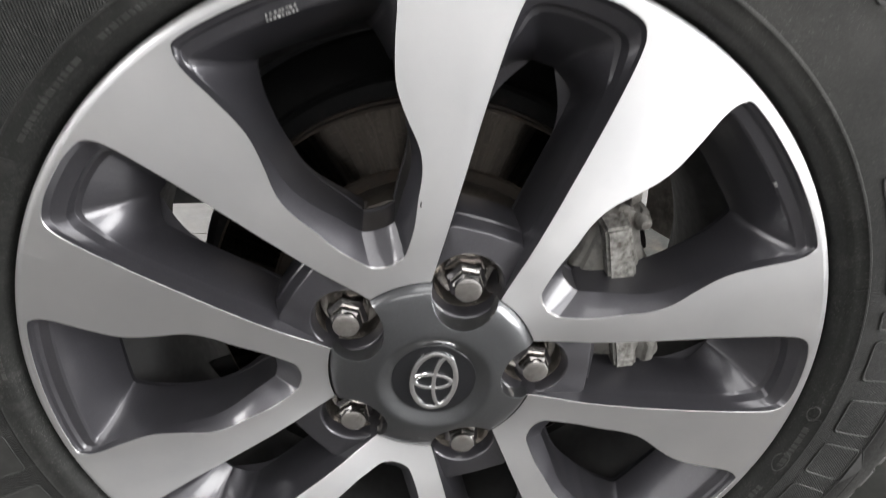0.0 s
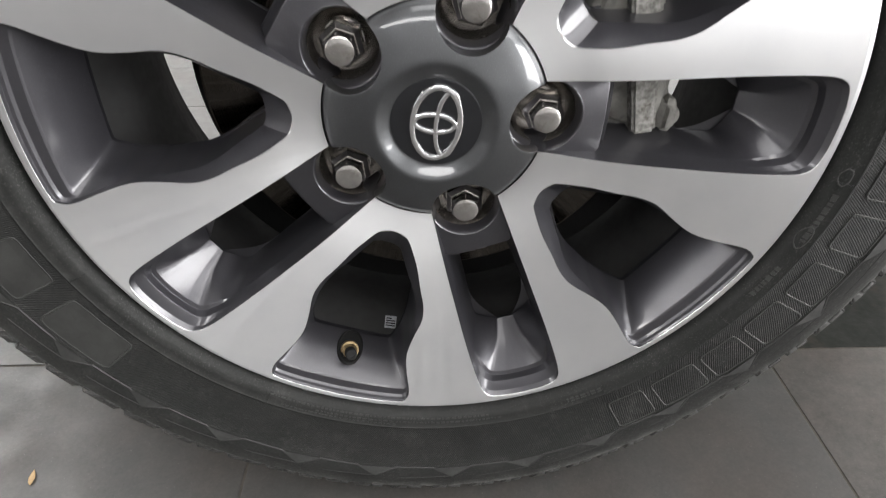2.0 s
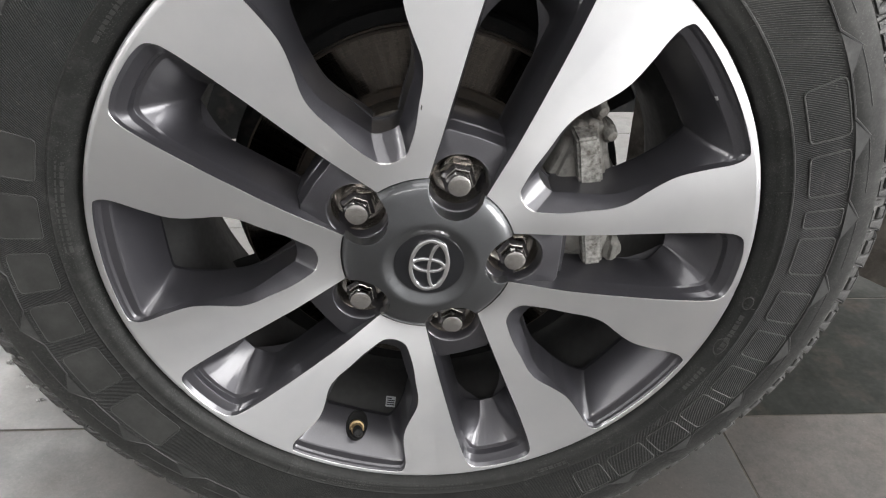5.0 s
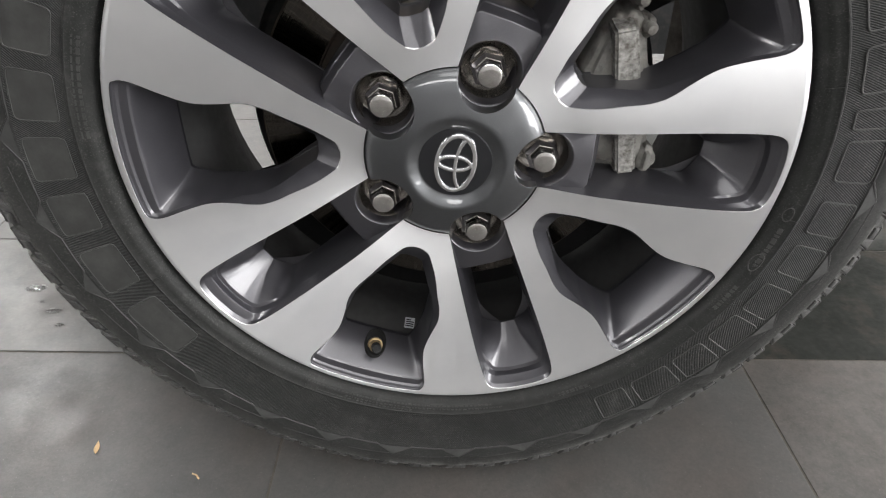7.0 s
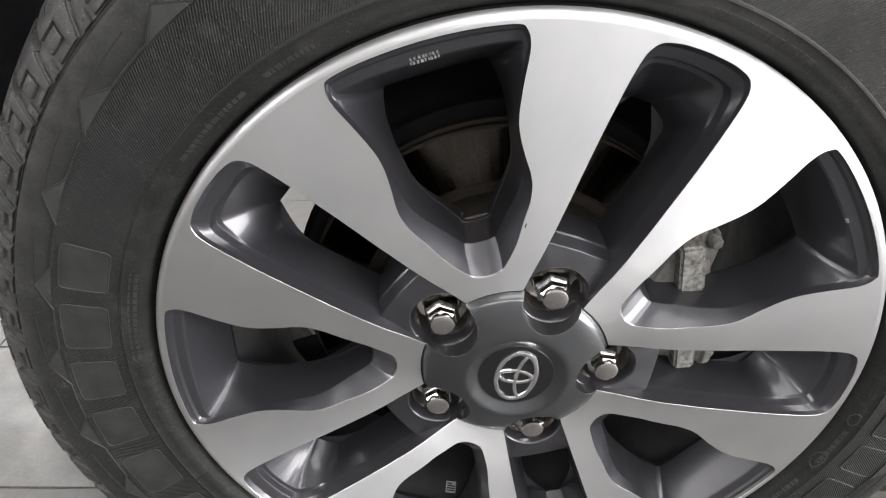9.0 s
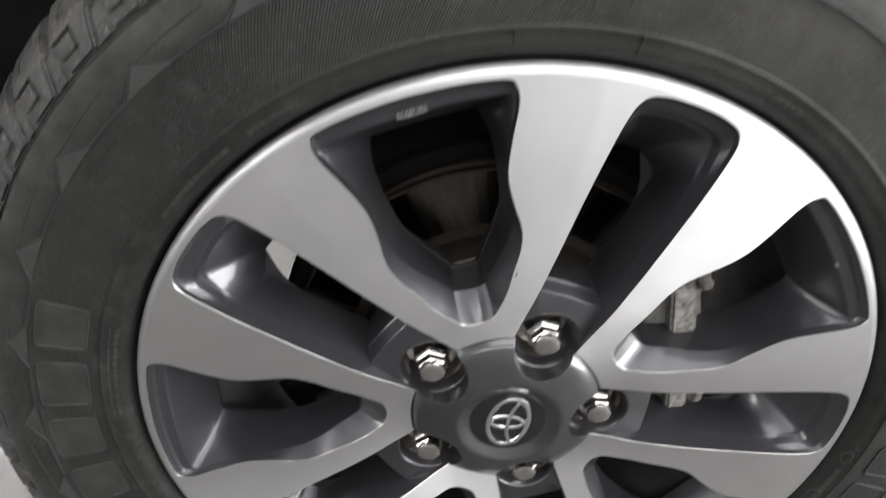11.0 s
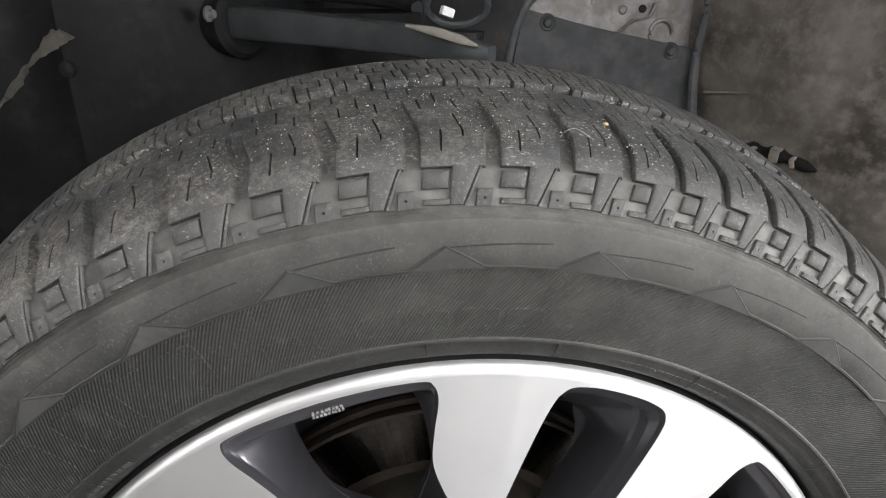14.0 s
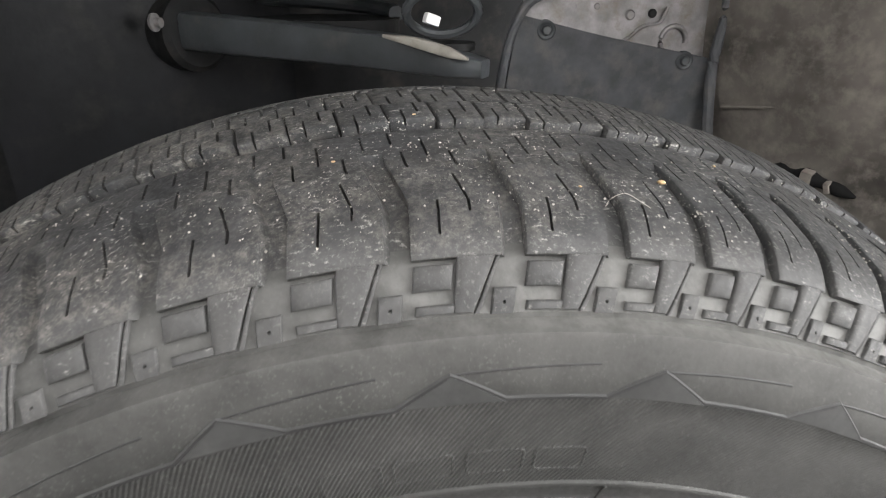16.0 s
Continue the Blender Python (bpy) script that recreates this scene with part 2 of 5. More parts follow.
def make_tile(name, lo, hi, stain):
    m, nt, b = material(name)
    geo = nt.nodes.new("ShaderNodeNewGeometry")
    info = nt.nodes.new("ShaderNodeObjectInfo")
    wide, fine = noise_at(nt, geo, 14, 10, 0.72), noise_at(nt, geo, 170, 5, 0.6)
    base = ramp(nt, noise_at(nt, geo, 40, 12, 0.85), 0, ((0.37, lo), (0.63, hi)))
    cast_ = ramp(nt, noise_at(nt, geo, 5, 5, 0.6), 0, ((0.35, (0.94, 0.99, 1.0)), (0.65, (1.06, 0.99, 0.94))))
    tint = nt.nodes.new("ShaderNodeMix")
    tint.data_type, tint.blend_type = "RGBA", "MULTIPLY"
    tint.inputs[0].default_value = 1
    link(nt, base, 0, tint, 6)
    link(nt, cast_, 0, tint, 7)
    shade = ramp(nt, info, 5, ((0.0, (0.92, 0.92, 0.92)), (1.0, (1.05, 1.05, 1.05))))
    tone = nt.nodes.new("ShaderNodeMix")
    tone.data_type, tone.blend_type = "RGBA", "MULTIPLY"
    tone.inputs[0].default_value = 1
    sand = ramp(nt, noise_at(nt, geo, 240, 6, 0.75), 0, ((0.32, (0.84, 0.84, 0.84)), (0.68, (1.16, 1.16, 1.16))))
    grainy = nt.nodes.new("ShaderNodeMix")
    grainy.data_type, grainy.blend_type = "RGBA", "MULTIPLY"
    grainy.inputs[0].default_value = 1
    link(nt, tint, 2, grainy, 6)
    link(nt, sand, 0, grainy, 7)
    link(nt, grainy, 2, tone, 6)
    link(nt, shade, 0, tone, 7)
    st = ramp(nt, noise_at(nt, geo, 9, 10, 0.75), 0, ((0.58, (0.0,)), (0.74, (0.6,))))
    spots = mixer(nt, st, 0, tone, stain)
    specks = ramp(nt, noise_at(nt, geo, 420, 2, 0.5), 0, ((0.70, (0.0,)), (0.76, (0.5,))))
    spots = mixer(nt, specks, 0, spots, (0.20, 0.19, 0.18))
    link(nt, spots, 2, b, "Base Color")
    rr = ramp(nt, wide, 0, ((0.3, (0.34,)), (0.7, (0.6,))))
    link(nt, rr, 0, b, "Roughness")
    bump(nt, b, fine, 0, 0.45, 0.0004)
    return m


TURNED = make_turned("turned_aluminium", (0.76, 0.766, 0.78), (0.82, 0.822, 0.83), 0.45, 0.1)
PAINT = make_paint("charcoal_lacquer", (0.054, 0.053, 0.060), 0.37, 0.8, 0.13, 0.6)
BARREL = plain("barrel_lacquer", (0.021, 0.021, 0.021), 0.65, 0.0, 0.0, vary=0.3, scale=20)
CAP_PAINT = make_paint("cap_lacquer", (0.072, 0.075, 0.079), 0.30, 1.0, 0.03, 0.75)
CUP = plain("cup_lacquer", (0.33, 0.31, 0.29), 0.20, 0.9, 0.6, vary=0.25, scale=60, grain=0)
EDGE = plain("bright_cut_edge", (0.60, 0.60, 0.60), 0.35, 1.0, grain=0)
DISC_BLACK = make_paint("cap_disc", (0.014, 0.015, 0.018), 0.3, 1.0, 0.03, 0.6)
CHROME = plain("chrome", (0.84, 0.84, 0.85), 0.10, 1.0, vary=0.05, grain=0)
NUT = plain("nut_chrome", (0.64, 0.62, 0.60), 0.14, 1.0, vary=0.18, scale=160, grain=0.00005, dirt=(0.16, 0.13, 0.10), dirt_scale=90, dirt_at=(0.55, 0.8))
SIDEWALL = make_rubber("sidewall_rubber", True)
TREAD = make_rubber("tread_rubber", False)
LETTERING = plain("moulded_lettering", (0.022, 0.0224, 0.0212), 0.5, vary=0.35, scale=60, grain=0.0001)
RUST = plain("rusty_hat", (0.024, 0.018, 0.013), 0.7, 0.1, vary=0.35, scale=60, grain=0.0004, dirt=(0.05, 0.031, 0.018), dirt_scale=80)
# dark rib rubber: the shade lines of the steps are put into its colour
RIB_SHADE = plain("rib_shade_rubber", (0.010, 0.010, 0.0098), 0.6, vary=0.3, scale=50, grain=0.0001)
# the teeth have one tone of their own, with paler spots
TOOTH = plain("tooth_rubber", (0.024, 0.0243, 0.0236), 0.6, vary=0.3, scale=50, grain=0.0002, dirt=(0.045, 0.0445, 0.043), dirt_scale=40)
# black for the shade of holes and gaps, which are drawn as solid pieces
SHADE_BLACK = plain("shade_black", (0.010, 0.010, 0.010), 0.95, grain=0)
BRASS = plain("valve_brass", (0.24, 0.18, 0.10), 0.38, 1.0, vary=0.2, scale=200)
VALVE_BLACK = plain("valve_rubber", (0.012, 0.012, 0.012), 0.8, grain=0.0001)
CAST = plain("cast_iron", (0.24, 0.235, 0.22), 0.6, 0.2, vary=0.5, scale=260, grain=0.0012, dirt=(0.07, 0.06, 0.05), dirt_scale=150, dirt_at=(0.50, 0.68))
CAST_DARK = plain("dusty_casting", (0.21, 0.205, 0.19), 0.65, 0.2, vary=0.4, scale=120, grain=0.001, dirt=(0.06, 0.05, 0.042), dirt_scale=60, dirt_at=(0.45, 0.7))
ROTOR = make_turned("rotor_steel", (0.056, 0.050, 0.043), (0.092, 0.082, 0.072), 0.27, 0.0)
HAT = plain("hat_steel", (0.045, 0.040, 0.034), 0.45, 0.5, vary=0.3, scale=50, grain=0.0003, dirt=(0.04, 0.030, 0.022), dirt_scale=40)
BLACK_STEEL = plain("black_steel", (0.0125, 0.0128, 0.0132), 0.6, 0.0, vary=0.4, scale=20, grain=0.0006, dirt=(0.035, 0.031, 0.027), dirt_scale=26)
ARM_STEEL = plain("arm_coating", (0.048, 0.053, 0.057), 0.5, 0.0, vary=0.25, scale=30, grain=0.0003, dirt=(0.10, 0.095, 0.085), dirt_scale=18, dirt_at=(0.55, 0.8))
LINER = plain("liner_plastic", (0.0054, 0.0058, 0.0070), 0.6, vary=0.4, scale=14, grain=0.0008, dirt=(0.015, 0.0145, 0.014), dirt_scale=24)
DUSTY = plain("dusty_liner", (0.125, 0.113, 0.101), 0.8, vary=0.6, scale=13, grain=0.0024, dirt=(0.235, 0.212, 0.186), dirt_scale=70, dirt_at=(0.46, 0.86))
FLAP = plain("flap_rubber", (0.062, 0.065, 0.071), 0.65, vary=0.35, scale=36, grain=0.0007, dirt=(0.125, 0.12, 0.115), dirt_scale=34, dirt_at=(0.5, 0.8))
ZINC = plain("zinc_bracket", (0.23, 0.22, 0.22), 0.5, 0.5, vary=0.3, scale=60, grain=0.0004, dirt=(0.16, 0.14, 0.12), dirt_scale=50)
PALE = plain("pale_sealer", (0.25, 0.235, 0.205), 0.7, vary=0.3, scale=30, grain=0.0006, dirt=(0.14, 0.12, 0.10), dirt_scale=25)
SEALER = plain("dull_sealer", (0.15, 0.14, 0.125), 0.8, vary=0.4, scale=40, grain=0.0008, dirt=(0.04, 0.036, 0.032), dirt_scale=45, dirt_at=(0.45, 0.65))
STAMP = plain("stamp_paint", (0.16, 0.16, 0.16), 0.6, vary=0.6, scale=300)
STICKER = plain("sticker_paper", (0.30, 0.31, 0.33), 0.5, vary=0.2, scale=200, grain=0)
STUD = plain("stud_plastic", (0.24, 0.215, 0.19), 0.7, vary=0.3, scale=80, dirt=(0.06, 0.05, 0.04), dirt_scale=60)
TILE = make_tile("grey_stone_tile", (0.043, 0.0417, 0.0403), (0.060, 0.0576, 0.0553), (0.034, 0.032, 0.030))
STAINED_TILE = make_tile("brown_stained_tile", (0.034, 0.031, 0.028), (0.067, 0.060, 0.055), (0.024, 0.020, 0.0165))
# stained tiles under the car, its shade put into their base colour
SHADED_TILE = plain("shaded_tile", (0.014, 0.015, 0.013), 0.75, vary=0.45, scale=16, grain=0.0008, dirt=(0.042, 0.034, 0.027), dirt_scale=10)
GROUT = plain("grout", (0.060, 0.053, 0.045), 0.9, vary=0.3)
WALL = plain("wall_paint", (0.78, 0.78, 0.78), 0.8, vary=0.05, scale=3)
# unseen front wall, coloured dark to dim reflections in the upper spokes
WALL_DIMMED = plain("dimmed_wall", (0.24, 0.24, 0.24), 0.8, vary=0.05, scale=3)
CEIL = plain("ceiling_paint", (0.78, 0.78, 0.78), 0.9, vary=0.04, scale=3)
GRIT = plain("pale_grit", (0.30, 0.28, 0.25), 0.8, vary=0.4, scale=200)
LEAF = plain("dry_husk", (0.46, 0.32, 0.17), 0.6, vary=0.3, scale=150, dirt=(0.30, 0.2, 0.1), dirt_scale=200)
for shy in (LINER, BLACK_STEEL, DUSTY, VALVE_BLACK, SHADED_TILE, SHADE_BLACK):
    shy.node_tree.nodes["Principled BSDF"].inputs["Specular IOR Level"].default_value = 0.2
WATER, wnt, wb = material("water")
wb.inputs["Base Color"].default_value = (0.9, 0.9, 0.9, 1)
wb.inputs["Roughness"].default_value = 0.03
wb.inputs["Transmission Weight"].default_value = 0.9
wb.inputs["IOR"].default_value = 1.33

# ---- helpers for meshes ----


def part(name, bm, mat, parent=None, label="", smooth=True, sharp=35.0):
    """Links a bmesh as one mesh object under a thing or a part."""
    me = bpy.data.meshes.new(name)
    bm.normal_update()
    if smooth:
        for f in bm.faces:
            f.smooth = True
        for e in bm.edges:
            if len(e.link_faces) == 2 and e.calc_face_angle(0) > radians(sharp):
                e.smooth = False
    bm.to_mesh(me)
    bm.free()
    mats = mat if isinstance(mat, (list, tuple)) else [mat]
    for mm in mats:
        me.materials.append(mm)
    ob = new(name, me)
    ob.parent = parent
    if label:
        ob["label"] = label
    return ob


def twin(ob, name, parent, m):
    """Another object on the same mesh."""
    o = new(name, ob.data)
    o.parent = parent
    o.matrix_local = m
    return o


def empty(name, m):
    o = new(name)
    o.empty_display_size = 0.05
    o.matrix_world = m
    return o


def box(bm, lo, hi, bevel=0.0, m=None):
    vs = [bm.verts.new((x, y, z)) for x in (lo[0], hi[0]) for y in (lo[1], hi[1]) for z in (lo[2], hi[2])]
    fs = [bm.faces.new([vs[i] for i in q]) for q in ((0, 1, 3, 2), (4, 6, 7, 5), (0, 4, 5, 1), (2, 3, 7, 6), (0, 2, 6, 4), (1, 5, 7, 3))]
    if bevel:
        es = list({e for f in fs for e in f.edges})
        r = bmesh.ops.bevel(bm, geom=es, offset=bevel, segments=2, affect="EDGES", profile=0.6)
        vs = list({v for f in r["faces"] for v in f.verts} | {v for v in vs if v.is_valid})
    if m is not None:
        for v in vs:
            v.co = m @ v.co
    return vs


def lathe(bm, profile, segments=128, a0=0.0, a1=360.0):
    """Turns (radius, y) points round the y axis."""
    whole = a1 - a0 >= 359.99
    n = segments if whole else segments + 1
    rings = []
    for i in range(n):
        a = radians(a0 + (a1 - a0) * i / segments)
        rings.append([bm.verts.new((r * math.cos(a), y, r * math.sin(a))) for r, y in profile])
    for i in range(segments):
        p, q = rings[i], rings[(i + 1) % n]
        for j in range(len(profile) - 1):
            bm.faces.new((p[j], p[j + 1], q[j + 1], q[j]))
    return rings


def sweep(bm, points, radius, sides=10, closed=False, flat=1.0, axis=None):
    """A tube along points; radius may be a function of 0..1; flat squeezes it along axis."""
    pts = [Vector(p) for p in points]
    n, rings = len(pts), []
    up = Vector(axis) if axis else Vector((0, 0, 1))
    for i, p in enumerate(pts):
        t = (pts[(i + 1) % n] - pts[i - 1]) if closed else pts[min(i + 1, n - 1)] - pts[max(i - 1, 0)]
        t.normalize()
        s = t.cross(up)
        s = s.normalized() if s.length > 1e-6 else t.orthogonal().normalized()
        u = s.cross(t).normalized()
        r = radius(i / (n - 1)) if callable(radius) else radius
        rings.append([bm.verts.new(p + r * (math.cos(k * math.tau / sides) * s + flat * math.sin(k * math.tau / sides) * u)) for k in range(sides)])
    for i in range(n if closed else n - 1):
        a, b = rings[i], rings[(i + 1) % n]
        for k in range(sides):
            bm.faces.new((a[k], a[(k + 1) % sides], b[(k + 1) % sides], b[k]))
    if not closed:
        bm.faces.new(rings[0][::-1])
        bm.faces.new(rings[-1])


def table(rows, x):
    """Smooth reading of a short table of (x, value)."""
    if x <= rows[0][0]:
        return rows[0][1]
    for (a, va), (b, vb) in zip(rows, rows[1:]):
        if x <= b:
            return va + (vb - va) * (x - a) / (b - a)
    return rows[-1][1]


def curve_through(keys, steps):
    """Catmull-Rom curve through keys, open."""
    out = []
    k = [Vector(p) for p in keys]
    k = [2 * k[0] - k[1]] + k + [2 * k[-1] - k[-2]]
    for i in range(1, len(k) - 2):
        for s in range(steps):
            t = s / steps
            a, b, c, d = k[i - 1], k[i], k[i + 1], k[i + 2]
            out.append(0.5 * (2 * b + (c - a) * t + (2 * a - 5 * b + 4 * c - d) * t * t + (3 * b - a - 3 * c + d) * t ** 3))
    out.append(k[-2])
    return out


def inside(poly, p):
    c = False
    x, y = p
    for (x1, y1), (x2, y2) in zip(poly, poly[1:] + poly[:1]):
        if (y1 > y) != (y2 > y) and x < (x2 - x1) * (y - y1) / (y2 - y1) + x1:
            c = not c
    return c


def fill(outer, holes, height, extra=()):
    """A surface y = height(radius) over a flat outline with holes; the points are (x, z)."""
    from mathutils import geometry
    loops = [list(outer)] + [list(h) for h in holes]
    pts, edges = [], []
    for lp in loops:
        b = len(pts)
        pts += [Vector(p) for p in lp]
        edges += [(b + i, b + (i + 1) % len(lp)) for i in range(len(lp))]
    for p in extra:
        if inside(loops[0], p) and not any(inside(h, p) for h in loops[1:]):
            pts.append(Vector(p))
    v, e, f, *_ = geometry.delaunay_2d_cdt(pts, edges, [], 0, 1e-6)
    bm = bmesh.new()
    vs = [bm.verts.new((p.x, height(p.length), p.y)) for p in v]
    for tri in f:
        c = sum((v[i] for i in tri), Vector((0, 0))) / len(tri)
        if inside(loops[0], c) and not any(inside(h, c) for h in loops[1:]):
            bm.faces.new([vs[i] for i in tri])
    bmesh.ops.delete(bm, geom=[x for x in bm.verts if not x.link_faces], context="VERTS")
    bm.normal_update()
    for face in bm.faces:
        if face.normal.y > 0:
            face.normal_flip()
    return bm


def turn(deg):
    """Turn round the axle, counter-clockwise as seen from the camera's side."""
    return Matrix.Rotation(-radians(deg), 4, "Y")


# ---- room ----
bm = bmesh.new()
box(bm, (-5, -5, -0.12), (5, 6, -0.0009))
floor = part("floor", bm, GROUT, smooth=False)
tagged(floor, "grey stone-look tiles with thin dark joints, dusty", "floor", kind="structure")
for nm, lo, hi in (("wall_south", (-5, -5.15, -0.12), (5, -5, 3)), ("wall_north", (-5, 6, -0.12), (5, 6.15, 3)),
                   ("wall_west", (-5.15, -5.15, -0.12), (-5, 6.15, 3)), ("wall_east", (5, DOOR_Y[1], -0.12), (5.15, 6.15, 3))):
    bm = bmesh.new()
    box(bm, lo, hi)
    if nm == "wall_east":
        box(bm, (5, -5.15, -0.12), (5.15, DOOR_Y[0], 3))
        box(bm, (5, DOOR_Y[0], DOOR_Z), (5.15, DOOR_Y[1], 3))
        box(bm, (5, DOOR_Y[0], -0.12), (5.15, DOOR_Y[1], -0.001))
    grey = nm == "wall_south"
    tagged(part(nm, bm, WALL_DIMMED if grey else WALL, smooth=False), "plain workshop wall, coloured dark to dim the reflections in the spokes" if grey else "plain pale grey painted workshop wall", "wall", kind="structure")
bm = bmesh.new()
box(bm, (-5.15, -5.15, 3), (5.15, 6.15, 3.1))
tagged(part("ceiling", bm, CEIL, smooth=False), "plain white workshop ceiling", "ceiling", kind="structure")

# ---- wheel ----
wheel = empty("wheel", pose(0, 0, HUB))
tagged(wheel, "ten-spoke machined alloy wheel with a dusty all-terrain tyre", "car wheel")

W_KEYS = ((.0952, 0), (.0956, .0058), (.0988, .0117), (.1080, .0186), (.120, .0260), (.1375, .0342), (.151, .0410), (.163, .0447), (.173, .0453),
          (.184, .0444), (.200, .0440), (.213, .0460), (.231, .0525), (.246, .0588), (.2545, .0610), (.2605, .0604), (.2646, .0570), (.2680, .0400), (.2700, .0200), (.2708, 0))
N_KEYS = ((.046, .0240), (.062, .0248), (.079, .0259), (.100, .0275), (.120, .0290), (.155, .0315), (.200, .0345), (.235, .0358), (.252, .0355),
          (.2605, .0338), (.2665, .0290), (.2695, .0190), (.2705, .0100), (.2709, 0))
FACE_Y = ((.0766, .0046), (.085, .0034), (.0975, .0012), (.112, -.0018), (.13, -.0042), (.16, -.0062), (.22, -.0083), (.272, -.0095))


def face_y(r):
    return table(FACE_Y, r)


w_half = curve_through(W_KEYS, 5)
n_half = curve_through(N_KEYS, 5)
w_loop = [(p.x, p.y) for p in w_half] + [(p.x, -p.y) for p in w_half[-2:0:-1]]
n_loop = [(p.x, p.y) for p in n_half] + [(p.x, -p.y) for p in n_half[-2::-1]]


def spun(p, deg):
    c, s = math.cos(radians(deg)), math.sin(radians(deg))
    return (p[0] * c - p[1] * s, p[0] * s + p[1] * c)


# one spoke pair: the sector between two nut pockets
R_IN, R_OUT = .0766, .2728
cut = [(p.x, p.y) for p in n_half if math.hypot(p.x, p.y) > R_IN + .0004]
a_in = math.degrees(math.asin(.0256 / R_IN))
sector = [spun(p, -36) for p in cut[::-1]]
sector += [spun((R_IN, 0), -36 + a_in + (72 - 2 * a_in) * i / 24) for i in range(25)]
sector += [spun((p[0], -p[1]), 36) for p in cut]
sector += [spun((R_OUT, 0), 36 - 72 * i / 72) for i in range(73)]
grid = []
for r_mm in range(81, 271, 6):
    r = r_mm / 1000
    grid += [spun((r, 0), -35 + 70 * i / 60) for i in range(61)]

# barrel of the rim
bm = bmesh.new()
lathe(bm, ((.2788, -.0035), (.2796, .004), (.2755, .012), (.262, .022), (.2535, .032), (.250, .05), (.232, .075), (.229, .13), (.240, .17), (.2535, .195), (.2575, .212),
           (.268, .214), (.2755, .208), (.262, .19), (.238, .14), (.238, .08), (.256, .05), (.262, .034)), 160)
rim = part("rim", bm, BARREL, wheel, "charcoal lacquered alloy rim")
bm = bmesh.new()
lathe(bm, ((.2728, face_y(.2728)), (.2745, -.0093), (.2760, -.0088), (.2772, -.0076), (.2782, -.0058), (.2788, -.0034)), 240)
part("rim_lip", bm, TURNED, rim, "bright turned outer lip")

bm = fill(sector, [w_loop], face_y, grid)
spoke0 = part("spoke", bm, TURNED, rim, "bright turned aluminium spoke pair")
spoke0.matrix_local = turn(36 + PHASE)
for k in range(1, 5):
    twin(spoke0, "spoke", rim, turn(36 + PHASE + 72 * k))["label"] = "bright turned aluminium spoke pair"


def smooth(a, b, x):
    t = max(0.0, min(1.0, (x - a) / (b - a)))
    return t * t * (3 - 2 * t)


W_EDGE = [(p.x, p.y) for p in w_half if p.x < .23]


def inset(p, facet, wall, inner, outer, flare, u0, u1, f0, f1):
    """Moves a point of a pocket's outline inwards: a bevelled facet along the spoke, its wall, the two ends, and walls that close in by the rim."""
    u, v = p
    k = (u - u0) / (u1 - u0)
    if facet and u < .195:
        # planar chamfers: the inner end slides outwards, the sides stay parallel to the spoke's edge
        u2 = u + inner * (1 - k) ** 3
        room_ = max(.0112 * facet / .0147, table(W_EDGE, u2) - .88 * facet * (1 - max(0.0, min(1.0, (u2 - .120) / .075))) - wall)
        v2 = math.copysign(room_, v) * min(1.0, abs(v) / .0118)
        return u2, v2
    u2 = u + inner * (1 - k) ** 3 - outer * max(0.0, k) ** 5
    v2 = v - math.copysign(wall * min(1.0, abs(v) / .021), v) if v else 0.0
    return u2, v2 * (1 - flare * smooth(f0, f1, u))


def pocket(loop, loops, u0, u1, closed, f0, f1, crisp, corner):
    """The walls of one spoke opening, ring by ring from the face inwards."""
    bm = bmesh.new()
    rings = []
    for depth, *way in loops:
        more = min(depth, .0078) if way[0] else 0.0
        rings.append([bm.verts.new((q[0], face_y(math.hypot(*p)) + depth + more * (1 - max(0.0, min(1.0, (p[0] - .120) / .075))), q[1])) for p in loop for q in [inset(p, *way, u0, u1, f0, f1)]])
    n = len(loop)
    for i, (a, b) in enumerate(zip(rings, rings[1:])):
        for j in range(n if closed else n - 1):
            f = bm.faces.new((a[j], a[(j + 1) % n], b[(j + 1) % n], b[j]))
            f.material_index = 1 if i == 0 else 0
    # crisp lines: the facet's edge, the ledge, and the two ridges that run in from the corners
    for i in crisp:
        for j in range(n if closed else n - 1):
            e = bm.edges.get((rings[i][j], rings[i][(j + 1) % n]))
            e.smooth = False
    for cu, cv in corner:
        for sign in (1, -1):
            j = min(range(n), key=lambda q: abs(loop[q][0] - cu) + abs(loop[q][1] - sign * cv))
            first = 3 if cu > .2 else 1
            for a, b in zip(rings[first:], rings[first + 1:]):
                bm.edges.get((a[j], b[j])).smooth = False
    return bm


# depth, facet, wall, inner end, outer end, flare
W_RINGS = ((0, 0, 0, 0, 0, 0), (.0003, .0003, .0001, .0004, .0002, 0), (.0024, .0043, .0003, .0062, .0012, 0), (.0034, .0063, .0004, .0090, .0034, .01),
           (.0054, .0101, .0005, .0145, .0050, .02), (.0066, .0124, .0006, .0178, .0116, .04), (.0078, .0147, .0007, .0210, .0130, .05), (.0098, .0149, .0008, .0212, .0142, .08),
           (.0260, .0152, .0012, .0220, .0232, .20), (.0380, .0154, .0022, .0232, .0285, .30), (.0500, .0156, .0034, .0246, .0320, .38))
